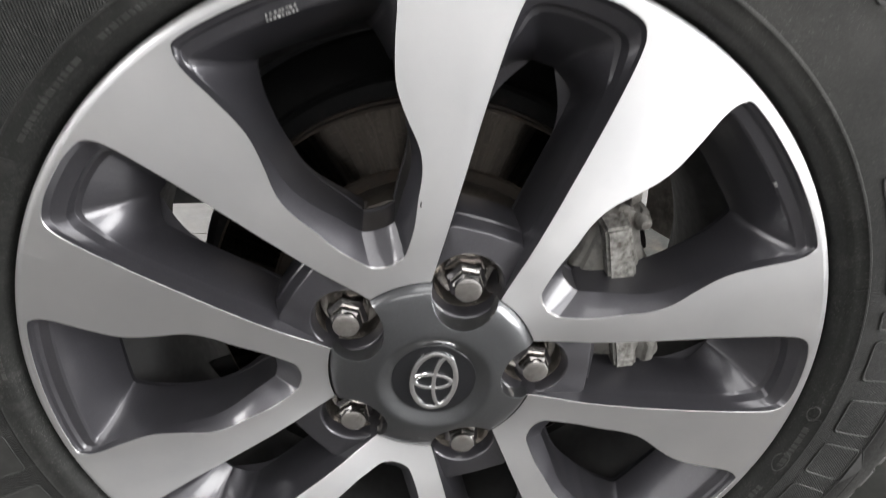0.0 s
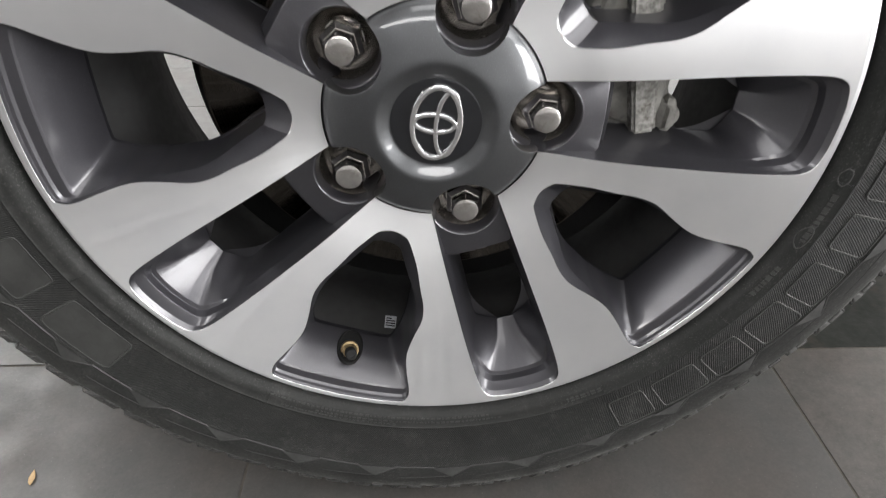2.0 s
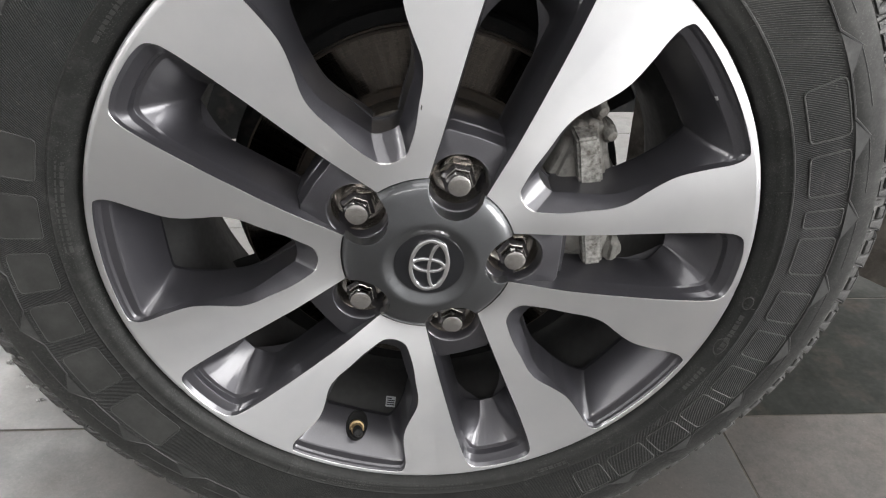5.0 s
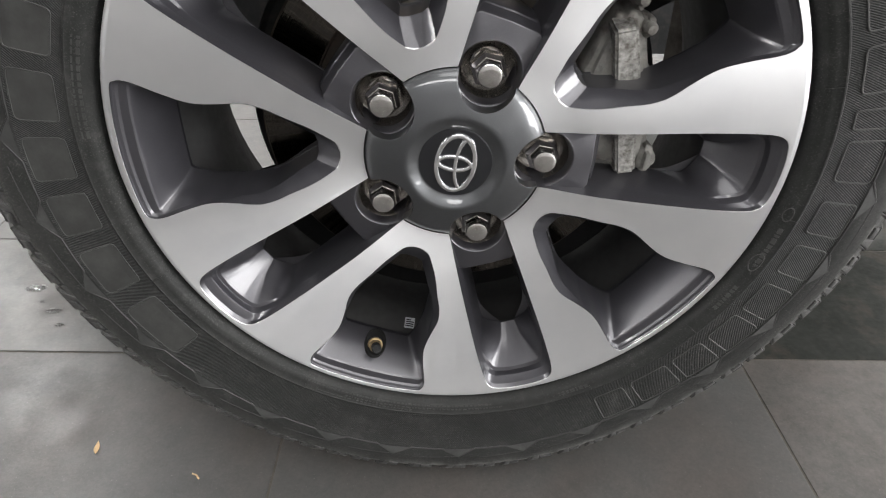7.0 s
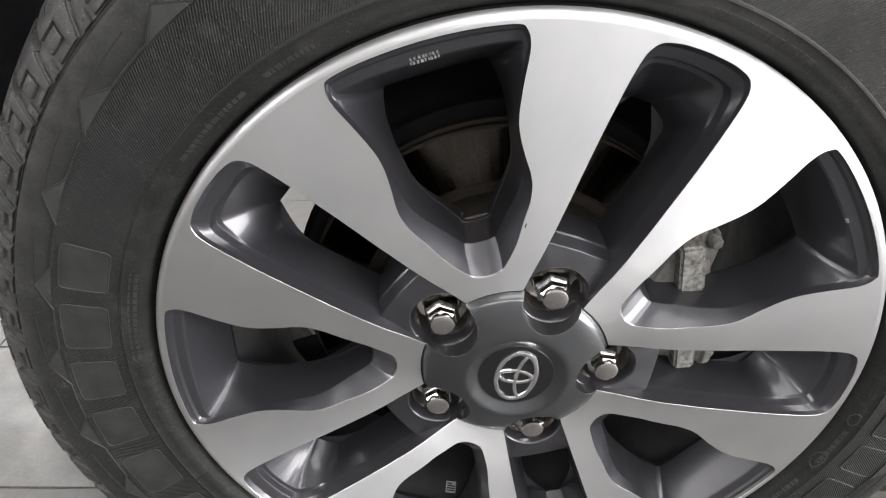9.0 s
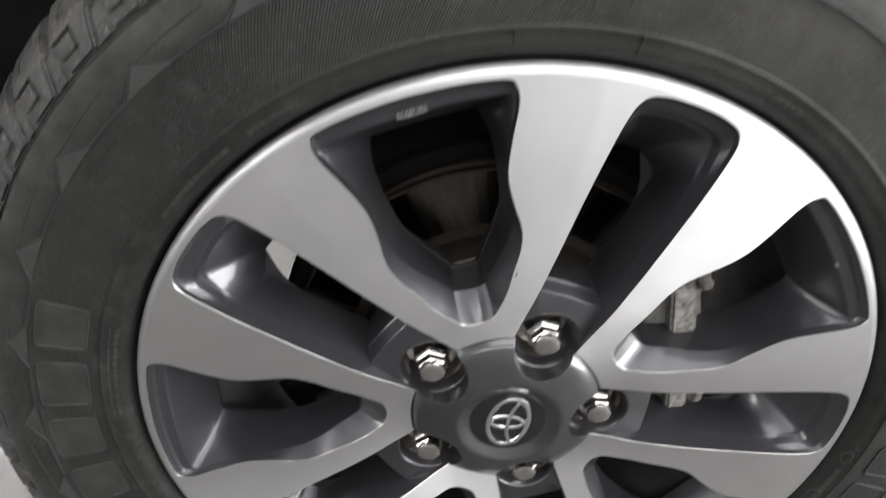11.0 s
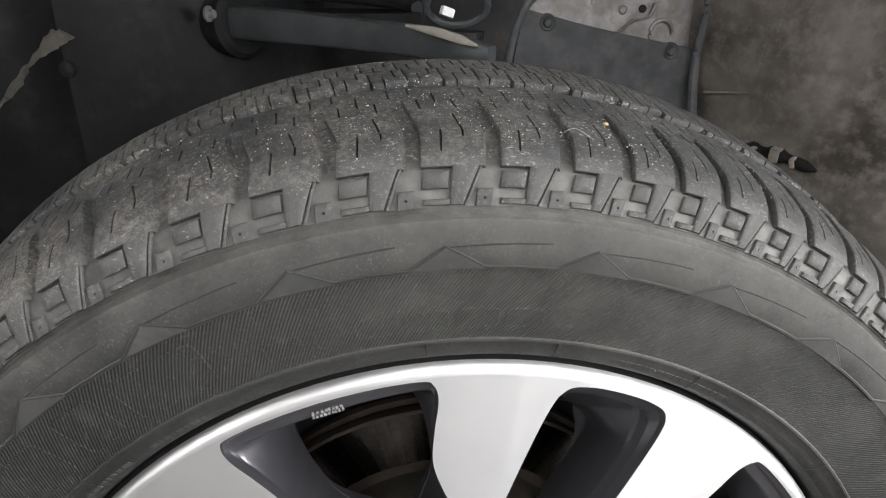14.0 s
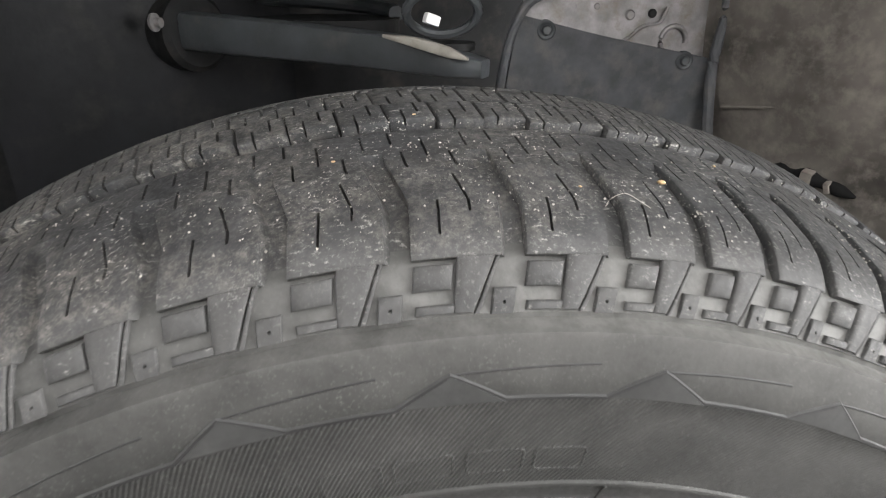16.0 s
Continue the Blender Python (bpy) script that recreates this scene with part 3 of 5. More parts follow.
N_RINGS = ((0, 0, 0, 0, 0, 0), (.0004, 0, .0002, 0, .0003, 0), (.0040, 0, .0009, 0, .0030, 0), (.0070, 0, .0015, 0, .0085, .03), (.0085, 0, .0019, 0, .0105, .05),
           (.0145, 0, .0030, 0, .0118, .10), (.0160, 0, .0035, 0, .0150, .16), (.0260, 0, .0055, 0, .0250, .34), (.0380, 0, .0080, 0, .0360, .54), (.0520, 0, .0098, 0, .0475, .66))
W_WAY, N_WAY = (.0952, .2708, True, .20, .262, (1, 4, 6), ((.2630, .0590), (.0990, .0120))), (.046, .2709, False, .222, .2600, (1, 2, 4, 6), ((.2660, .0295),))
w0 = part("pocket", pocket(w_loop, W_RINGS, *W_WAY), [PAINT, EDGE], rim, "wide spoke opening with dark lacquered walls", sharp=24)
w0.matrix_local = turn(36 + PHASE)
n0 = part("pocket", pocket(n_loop, N_RINGS, *N_WAY), [PAINT, EDGE], rim, "narrow spoke opening with dark lacquered walls", sharp=24)
n0.matrix_local = turn(PHASE)
for k in range(1, 5):
    twin(w0, "pocket", rim, turn(36 + PHASE + 72 * k))["label"] = w0["label"]
    twin(n0, "pocket", rim, turn(PHASE + 72 * k))["label"] = n0["label"]

# backs of the spokes
w_in = [inset(p, *W_RINGS[-1][1:], .0952, .2708, .20, .262) for p in w_loop]
n_in = [inset(p, *N_RINGS[-1][1:], .046, .2709, .185, .258) for p in n_loop]
cutb = [q for q in n_in[:len(n_half)] if q[0] > .1]
secb = [spun(q, -36) for q in cutb[::-1]] + [spun((.06, 0), -36 + 72 * i / 24) for i in range(25)] + [spun((q[0], -q[1]), 36) for q in cutb]
secb += [spun((.252, 0), 36 - 72 * i / 48) for i in range(49)]
bm = fill(secb, [w_in], lambda r: .0445)
back0 = part("spoke_back", bm, PAINT, rim, smooth=False)
back0.matrix_local = turn(36 + PHASE)
for k in range(1, 5):
    twin(back0, "spoke_back", rim, turn(36 + PHASE + 72 * k))


def seat_mesh():
    """The pad that a nut sits in: a round funnel, a level shoulder, and a sloping outer end with a raised rim."""
    r_hole, uc = .0268, .0745
    edge = [(.044, -.0300), (.1100, -.0300), (.1150, -.0235), (.1158, 0), (.1150, .0235), (.1100, .0300), (.044, .0300)]
    ring = [(uc + r_hole * math.cos(i * math.tau / 48), r_hole * math.sin(i * math.tau / 48)) for i in range(48)]
    bm = fill(edge, [ring], lambda r: PAD_Y)
    # a fine rounded bead, then the funnel
    bore = ((r_hole, PAD_Y), (r_hole - .0005, PAD_Y - .0003), (r_hole - .0011, PAD_Y), (r_hole - .0018, PAD_Y + .0014), (r_hole - .0024, PAD_Y + .0050), (r_hole - .0035, PAD_Y + .0102))
    rings = [[bm.verts.new((uc + r * math.cos(i * math.tau / 48), y, r * math.sin(i * math.tau / 48))) for i in range(48)] for r, y in bore]
    for a, b in zip(rings, rings[1:]):
        for i in range(48):
            bm.faces.new((a[i], a[(i + 1) % 48], b[(i + 1) % 48], b[i]))
    e2 = edge[1:-1]
    prof = ((0, 0, 1), (.0006, .0003, 1), (.0012, .0012, .99), (.0052, .0096, .93), (.0055, .0100, .925), (.0062, .0104, .915), (.0068, .0112, .91), (.0082, .040, .90))
    rows = [[bm.verts.new((u + d * (1 if abs(v) < .028 else .6), PAD_Y + dy, v * (k if abs(v) < .028 else 1))) for u, v in e2] for d, dy, k in prof]
    for a, b in zip(rows, rows[1:]):
        for i in range(len(e2) - 1):
            bm.faces.new((a[i], b[i], b[i + 1], a[i + 1]))
    bmesh.ops.remove_doubles(bm, verts=bm.verts, dist=1e-5)
    return bm


PAD_Y = .0074
seat0 = part("nut_seat", seat_mesh(), PAINT, rim, sharp=38)
seat0.matrix_local = turn(PHASE)
bm = bmesh.new()
lathe(bm, ((.0232, .0172), (.0229, .0210), (.0225, .0270), (.0212, .0310), (.0180, .0330), (.0040, .0330)), 48)
cup0 = part("nut_cup", bm, CUP, rim, "glossy round recess round a wheel nut")
cup0.matrix_local = turn(PHASE) @ pose(.0745, 0, 0)
for k in range(1, 5):
    twin(seat0, "nut_seat", rim, turn(PHASE + 72 * k))
    twin(cup0, "nut_cup", rim, turn(PHASE + 72 * k) @ pose(.0745, 0, 0))["label"] = cup0["label"]


def nut_mesh():
    """A bright wheel nut: flange, hexagon with chamfered ends and a smaller closed cap, along -y."""
    bm = bmesh.new()
    lathe(bm, ((.0145, .031), (.0150, .0285), (.0150, .0272), (.0138, .0262), (.010, .0258)), 36)

    def hexagon(across, y0, y1, bev):
        rc = across / math.sqrt(3)
        secs = []
        for y, k in ((y0, 1.0), (y1 + bev, 1.0), (y1, 1 - bev * 60)):
            secs.append([bm.verts.new((rc * k * math.cos(math.tau * i / 6), y, rc * k * math.sin(math.tau * i / 6))) for i in range(6)])
        for a, b in zip(secs, secs[1:]):
            for i in range(6):
                bm.faces.new((a[i], a[(i + 1) % 6], b[(i + 1) % 6], b[i]))
        bm.faces.new(secs[-1][::-1])

    hexagon(.0262, .0258, .0105, .0034)
    hexagon(.0200, .0110, .0032, .0020)
    lathe(bm, ((.0096, .0060), (.0098, .0022), (.0092, .0008), (.0080, .0002), (.0050, -.0002), (.0001, -.0003)), 32)
    return bm


nut0 = part("lug_nut", nut_mesh(), NUT, wheel, "chromed hexagonal wheel nut with brownish stains", sharp=25)
for k in range(5):
    m = turn(PHASE + 72 * k) @ pose(.075, 0, 0, 0, 17 * k + 8, 0)
    if k == 0:
        nut0.matrix_local = m
    else:
        twin(nut0, "lug_nut", wheel, m)["label"] = nut0["label"]

# centre cap
CAP_Y = ((0, -.0052), (.0308, -.0052), (.0320, -.0058), (.0392, -.0100), (.0406, -.0106), (.0424, -.0105), (.0450, -.0097), (.0478, -.0089), (.056, -.0062), (.0625, -.0040), (.0680, -.0018), (.0712, -.0002), (.0735, .0018), (.0754, .0044), (.0763, .0062))
sc_c, sc_r, cap_r = .0722, .0240, .0763
cap_loop = []
for k in range(5):
    a_end = math.degrees(math.acos((cap_r ** 2 + sc_c ** 2 - sc_r ** 2) / (2 * cap_r * sc_c)))
    b_end = math.atan2(cap_r * math.sin(radians(a_end)), cap_r * math.cos(radians(a_end)) - sc_c)
    n = 26
    arc = []
    for i in range(n + 1):
        b = b_end + (math.tau - 2 * b_end) * i / n
        arc.append((sc_c + sc_r * math.cos(b), sc_r * math.sin(b)))
    cap_loop += [spun(p, 72 * k) for p in arc[::-1]]
    cap_loop += [spun((cap_r, 0), 72 * k + a_end + (72 - 2 * a_end) * i / 20) for i in range(1, 20)]
grid = [spun((r, 0), 3 * i) for r in (.010, .022, .0308, .0320, .0345, .0368, .0392, .0406, .0424, .0450, .0478, .052, .056, .0595, .0625, .0655, .0680, .0698, .0712, .0724, .0735, .0745, .0754) for i in range(120)]
bm = fill(cap_loop, [], lambda r: table(CAP_Y, r), grid)
rows = [[bm.verts.new((p[0] * k, table(CAP_Y, math.hypot(*p)) + d, p[1] * k)) for p in cap_loop] for d, k in ((0, 1.0), (.0012, .993), (.010, .985), (.026, .975))]
for a, b in zip(rows, rows[1:]):
    for i in range(len(cap_loop)):
        bm.faces.new((a[i], b[i], b[(i + 1) % len(a)], a[(i + 1) % len(a)]))
bmesh.ops.remove_doubles(bm, verts=bm.verts, dist=2e-5)
cap = part("centre_cap", bm, CAP_PAINT, wheel, "dark grey lacquered five-lobed centre cap", sharp=40)
cap.matrix_local = turn(PHASE)
bm = bmesh.new()
lathe(bm, ((.0306, -.0049), (.0302, -.0056), (.020, -.0060), (.0002, -.0062)), 64)
part("cap_disc", bm, DISC_BLACK, cap, "glossy black round badge field")
for nm, cx, cz, ax, az, w in (("badge_ring", 0, 0, .0158, .0246, .0020), ("badge_ring", .0074, 0, .0076, .0221, .0017), ("badge_ring", -.0012, 0, .0134, .0060, .0016)):
    bm = bmesh.new()
    sweep(bm, [(cx + ax * math.cos(i * math.tau / 64), -.0068, cz + az * math.sin(i * math.tau / 64)) for i in range(64)], w, 10, True, 0.75, (0, 1, 0))
    part(nm, bm, CHROME, cap, "chromed oval badge ring").matrix_local = turn(-PHASE - 7)

# valve
va = -108.8
bm = bmesh.new()
lathe(bm, ((.0001, -.0200), (.0020, -.0200), (.0022, -.0206), (.0030, -.0206), (.0037, -.0195), (.0037, -.0120), (.0030, -.0115)), 18)
valve = part("valve_stem", bm, VALVE_BLACK, wheel, "short brass tyre valve with a black cap")
seat_of_valve = turn(va) @ pose(.2480, .0265, 0, 0, 0, -34) @ Matrix.Scale(1.4, 4)
valve.matrix_local = seat_of_valve
bm = bmesh.new()
lathe(bm, ((.0034, -.0125), (.0046, -.0115), (.0048, -.0095), (.0040, -.0085), (.0040, -.0070), (.0058, -.0062), (.0060, -.0030), (.0044, -.0022), (.0040, .004)), 18)
part("valve_body", bm, BRASS, valve, "brass valve body")
# no hole is cut: a black oval disc on the wall paints its shade
bm = bmesh.new()
lathe(bm, ((.0002, -.0002), (.0058, -.0004), (.0062, -.0011), (.0066, -.0011), (.0070, .0010)), 32)
for v in bm.verts:
    v.co.x *= 1.45
part("valve_hole_shade", bm, SHADE_BLACK, valve, "dark oval disc drawn as the valve hole's shade").matrix_local = seat_of_valve.inverted() @ turn(va) @ pose(.2440, .0246, 0, 0, 0, -71.6) @ Matrix.Scale(1.75, 4)

# pale stamped marks on two ledges
for a_mid, rows_ in ((106.9, 2), (35.7, 1)):
    bm = bmesh.new()
    rnd = random.Random(3)
    for q in range(rows_):
        t = -.0088
        while t < (.0088 if rows_ == 2 else -.0050):
            w = rnd.uniform(.0007, .0017)
            box(bm, (.2578 + .0024 * q, -.0042, t), (.2578 + .0024 * q + .0017, -.0020, t + w))
            t += w + rnd.uniform(.0005, .0014)
    part("stamped_mark", bm, STAMP, rim, "pale unreadable stamped mark", smooth=False).matrix_local = turn(a_mid)

# a short dark nick in the upper spoke's face
bm = bmesh.new()
sweep(bm, [(.1365 + .0009 * i, face_y(.1365 + .0009 * i) - .0001, .0003 * math.sin(i * 1.3)) for i in range(5)], .0004, 6, False, .4, (0, 1, 0))
part("nick", bm, VALVE_BLACK, rim, "short dark scratch").matrix_local = turn(92.4)

# small pale sticker with printed bars inside the rim
bm = bmesh.new()
box(bm, (-.0003, -.0060, -.0055), (.0003, .0060, .0055))
sticker = part("sticker", bm, STICKER, rim, "small pale printed sticker inside the rim", smooth=False)
sticker.matrix_local = turn(-100.4) @ pose(.2385, .0610, 0, 0, 0, 36)
for q in (-.0035, -.0012, .0012, .0035):
    bm = bmesh.new()
    box(bm, (-.0005, q - .0006, -.0045), (-.0003, q + .0006, .0045 if q < .003 else .001))
    part("printed_bar", bm, VALVE_BLACK, sticker, smooth=False)

# ---- tyre ----
TYRE = ((.2775, .012), (.2800, .003), (.2838, -.0060), (.2868, -.0105), (.2878, -.0120), (.2925, -.0142), (.2975, -.0152), (.2984, -.0162), (.2996, -.0162), (.3005, -.0154),
        (.3096, -.0165), (.3200, -.0178), (.3300, -.0188), (.3400, -.0194), (.3412, -.0200), (.3530, -.0196), (.3600, -.0184), (.3655, -.0178), (.3661, -.0150), (.3670, -.0102), (.3684, -.0130),
        (.3720, -.0122), (.3817, -.0078), (.3870, -.0048), (.3925, .0020), (.3965, .0085), (.4012, .0200), (.4060, .0330), (.4088, .0500), (.4124, .0700), (.4168, .0900), (.4200, .1150))
full = list(TYRE) + [(r, .230 - y) for r, y in TYRE[-2::-1]]
prof = [(Vector(p)) for p in full]
arc_len = [0.0]
for a, b in zip(prof, prof[1:]):
    arc_len.append(arc_len[-1] + (b - a).length)


def at_radius(r):
    """Distance along the outer profile at a radius of the visible side."""
    for i in range(len(TYRE) - 1):
        a, b = TYRE[i][0], TYRE[i + 1][0]
        if a <= r <= b:
            return arc_len[i] + (r - a) / (b - a) * (arc_len[i + 1] - arc_len[i])
    return arc_len[len(TYRE) - 1]


def at_y(y):
    """Distance along the outer profile at a place across the tread."""
    for i in range(20, len(full) - 21):
        a, b = full[i][1], full[i + 1][1]
        if a <= y <= b:
            return arc_len[i] + (y - a) / (b - a) * (arc_len[i + 1] - arc_len[i])
    return arc_len[-1]


S_RING, S_EDGE = at_radius(.3672), at_radius(.3872)
S_END = arc_len[-1]


def groove(s):
    """Depth of the grooves under the tread's surface."""
    d = min(s, S_END - s)
    return table(((S_RING, 0), (S_RING + .002, .0022), (S_EDGE - .002, .0028), (S_EDGE + .006, .0042), (S_EDGE + .02, .0056)), d)


def on_tyre(a, s, h):
    """Point at angle a (degrees), s along the profile, h over its outer surface; flat where it meets the floor."""
    s = max(0.0, min(S_END, s))
    i = max(j for j in range(len(arc_len) - 1) if arc_len[j] <= s)
    k = (s - arc_len[i]) / (arc_len[i + 1] - arc_len[i])
    p = prof[i].lerp(prof[i + 1], k)
    t0, t1 = prof[i] - prof[max(i - 1, 0)], prof[min(i + 2, len(prof) - 1)] - prof[i + 1]
    t = ((prof[i + 1] - prof[i]).normalized() + t0.normalized() * (1 - k) + t1.normalized() * k).normalized()
    r, y = p.x + t.y * h, p.y - t.x * h
    # the loaded part bulges outwards over the floor
    load = smooth(54, 6, abs((a + 270) % 360 - 180))
    slack = .6 * smooth(62, 14, abs((a - 34) % 360 - 180)) * (1 - load)
    if (load or slack) and r > .30:
        y -= (1 if y < .115 else -1) * .013 * (load + slack) * smooth(.30, .372, r)
        r += .0045 * (load + 1.5 * slack) * smooth(.35, .39, r)
    x, z = r * math.cos(radians(a)), r * math.sin(radians(a))
    if z < -HUB + .0005:
        y += (-.012 if y < .115 else .012) * min(1, (-HUB - z) / .012) * (1 if abs(y - .115) > .1 else .4)
        z = -HUB + .0005
    return Vector((x, y, z))


# carcass, at the depth of the grooves
bm = bmesh.new()
SEG = 264
ss = sorted(set(arc_len) | {S_RING + .002, S_EDGE - .002, S_EDGE + .006, S_EDGE + .02} | {arc_len[20] + .012 * i for i in range(26)})
rings = [[bm.verts.new(on_tyre(360 * i / SEG, s, -groove(s))) for s in ss] for i in range(SEG)]
for i in range(SEG):
    p, q = rings[i], rings[(i + 1) % SEG]
    for j in range(len(ss) - 1):
        bm.faces.new((p[j], p[j + 1], q[j + 1], q[j]))
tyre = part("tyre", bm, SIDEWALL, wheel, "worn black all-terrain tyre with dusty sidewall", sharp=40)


def patch(bm, a0, a1, s0, s1, low, high, na=2, ns=2, slant=0.0, bevel=.0004, skew=None, foot=None):
    """A raised piece on the tyre between two angles and two places along the profile."""
    def col(a, s, f):
        sk = (skew(s) if skew else slant * (s - s0) / max(1e-6, s1 - s0))
        return a + sk + f
    dg = math.degrees(bevel / .39)
    f0, f1 = foot if foot else (a0, a1)

    def across(i, j):
        p, q = f0 + (a0 - f0) * j / ns, f1 + (a1 - f1) * j / ns
        return p + (q - p) * i / na, s0 + (s1 - s0) * j / ns
    top = []
    for i in range(na + 1):
        for j in range(ns + 1):
            top.append((i, j, *across(i, j)))
    vt, vb = {}, {}
    for i, j, a, s in top:
        ia = dg if i == 0 else -dg if i == na else 0
        if a1 < a0:
            ia = -ia
        js = bevel if j == 0 else -bevel if j == ns else 0
        vt[i, j] = bm.verts.new(on_tyre(col(a, s, ia), s + js, high(s) if callable(high) else high))
    rim_ = [(i, 0) for i in range(na)] + [(na, j) for j in range(ns)] + [(i, ns) for i in range(na, 0, -1)] + [(0, j) for j in range(ns, 0, -1)]
    mid, low_ = {}, {}
    for i, j in rim_:
        a, s = across(i, j)
        hh = (high(s) if callable(high) else high) - bevel
        mid[i, j] = bm.verts.new(on_tyre(col(a, s, 0), s, hh))
        low_[i, j] = bm.verts.new(on_tyre(col(a, s, 0), s, low(s) if callable(low) else low))
    for i in range(na):
        for j in range(ns):
            bm.faces.new((vt[i, j], vt[i + 1, j], vt[i + 1, j + 1], vt[i, j + 1]))
    for a, b in zip(rim_, rim_[1:] + rim_[:1]):
        bm.faces.new((vt[b], vt[a], mid[a], mid[b]))
        bm.faces.new((mid[b], mid[a], low_[a], low_[b]))


PITCH = 360 / 66
# the blocks come in several lengths, in an uneven order
STARTS = [122.3, 117.25, 111.4, 105.6, 99.5, 93.7, 88.1, 82.8, 78.25, 74.2, 70.3, 65.85, 62.0, 57.1]
lengths = [(4.0, 4.9, 5.8, 5.8, 4.9, 4.0, 4.0, 4.9, 5.8)[i % 9] for i in range(59)]
LEFT = 360 - (STARTS[0] - STARTS[-1])
for length in lengths[:-1]:
    STARTS.append(STARTS[-1] - length * LEFT / sum(lengths))
STARTS.append(STARTS[0] - 360)
BLOCKS = [(a, (a - b) / PITCH) for a, b in zip(STARTS, STARTS[1:])]


def under(s):
    return -groove(s) - .0012


def lean(s):
    """Sideways bend of the cross grooves over the shoulder."""
    return table(((S_RING, .55), (S_EDGE, 0.0), (at_y(.015), -.25), (at_y(.036), .55), (at_y(.07), 1.0)), s)


def relief(bm, start, q_, offs, ss, h, low, skew):
    """A raised block with its own surface heights, with a skirt down to the carcass."""
    top = [[bm.verts.new(on_tyre(start - o * q_ + skew(q), q, h(o, q))) for q in ss] for o in offs]
    na, ns = len(offs), len(ss)
    for a in range(na - 1):
        for b in range(ns - 1):
            bm.faces.new((top[a][b], top[a][b + 1], top[a + 1][b + 1], top[a + 1][b]))
    way = [(a, 0) for a in range(na - 1)] + [(na - 1, b) for b in range(ns - 1)] + [(a, ns - 1) for a in range(na - 1, 0, -1)] + [(0, b) for b in range(ns - 1, 0, -1)]
    skirt = {k: bm.verts.new(on_tyre(start - offs[k[0]] * q_ + skew(ss[k[1]]), ss[k[1]], low(ss[k[1]]))) for k in way}
    for k, n in zip(way, way[1:] + way[:1]):
        bm.faces.new((top[k[0]][k[1]], top[n[0]][n[1]], skirt[n], skirt[k]))


def sipe_heights(width, s0, s1, sipes, round0=True, round1=False):
    """Offsets, rows and height function of a block with thin cuts (offset, from, to)."""
    offs = sorted({0, .07, width - .07, width} | {c + d for c, _, _ in sipes for d in (-.075, -.04, .04, .075)} | {width * k / 6 for k in range(1, 6)})
    rows = sorted({s0, s0 + .0007, s1 - .0007, s1} | {q for _, a, b in sipes for q in (a, a + .0005, b - .0005, b) if s0 < q < s1} | {s0 + (s1 - s0) * k / 3 for k in range(1, 3)})

    def h(o, q):
        v = 0.0
        if o in (0, width) or (round0 and q == s0) or (round1 and q == s1):
            v = -.0006
        for c, a, b in sipes:
            if abs(o - c) < .06 and a + .0002 < q < b - .0002:
                v = -.0034
        return v
    return offs, rows, h


def tread_heights(sE, s4):
    """Surface of one pitch of the outer row: a block with thin cuts, and beside it a blind cross groove that runs out upwards."""
    sipes = [(c, at_y(a), at_y(b)) for c, a, b in ((1.38, .002, .016), (2.88, .010, .029), (.95, .034, .048), (2.25, .043, .060), (3.45, .034, .047), (4.55, .051, .064), (.60, .055, .066))]
    g0 = 4.25
    deep = ((sE, .0042), (at_y(.018), .0042), (at_y(.036), .0032), (at_y(.044), .0018), (at_y(.0475), 0))
    offs = sorted({0, .07, g0 - .05, g0, g0 + .12, g0 + .3, PITCH - .05, PITCH} | {c + d for c, _, _ in sipes for d in (-.075, -.04, .04, .075)} | {PITCH * k / 8 for k in range(1, 8)})
    rows = sorted({sE, sE + .0007, s4 - .0007, s4} | {q for _, a, b in sipes for q in (a, a + .0005, b - .0005, b)} | {at_y(.004 * k) for k in range(1, 13)} | {at_y(.0475)})

    def h(o, q):
        d = table(deep, q) if q > sE else .0042
        v = -.0006 if (q == s4 or q == sE) else 0.0
        if o == 0 and d > 0:
            v = -.0004
        for c, a, b in sipes:
            if abs(o - c) < .06 and a + .0002 < q < b - .0002:
                v = -.0034
        if o > g0:
            v = min(v, -d * min(1.0, (o - g0) / .3) ** .7)
        return v
    return offs, rows, h


def shoulder_block(start, q_):
    bm = bmesh.new()
    sE, s4 = S_EDGE, at_y(.0675)
    k = dict(skew=lean)
    relief(bm, start, q_, *tread_heights(sE, s4), under, lean)
    # rib that runs down the shoulder, squares and bars beside it
    sB = S_RING + .0035
    patch(bm, start - 2.12 * q_, start - 3.98 * q_, sB + .0012, sE + .0006, under, -.0002, 3, 4, bevel=.0006, foot=(start - 2.20 * q_, start - 3.15 * q_), **k)
    patch(bm, start - 4.02 * q_, start - 4.20 * q_, sB + .0004, sE + .0004, under, -.0009, 1, 4, bevel=.0003, foot=(start - 3.24 * q_, start - 3.50 * q_), **k)
    patch(bm, start - .14 * q_, start - 2.00 * q_, sE - .0106, sE - .0020, under, -.0005, 3, 2, bevel=.0006, **k)
    patch(bm, start - .34 * q_, start - 2.28 * q_, sB + .0012, sB + .0046, under, -.0005, 3, 1, bevel=.0006, **k)
    hole, b0, b1 = 4.62, sB - .0002, sB + .0092
    offs = (4.05, 4.11, hole - .09, hole, hole + .09, 5.12, 5.18)
    mid = (b0 + b1) / 2
    relief(bm, start, q_, offs, (b0, b0 + .0005, mid - .0006, mid, mid + .0006, b1 - .0005, b1),
           lambda o, q: -.0034 if (o == hole and q == mid) else -.0013 if (o in (offs[0], offs[-1]) or q in (b0, b1)) else -.0007, under, lean)
    return bm


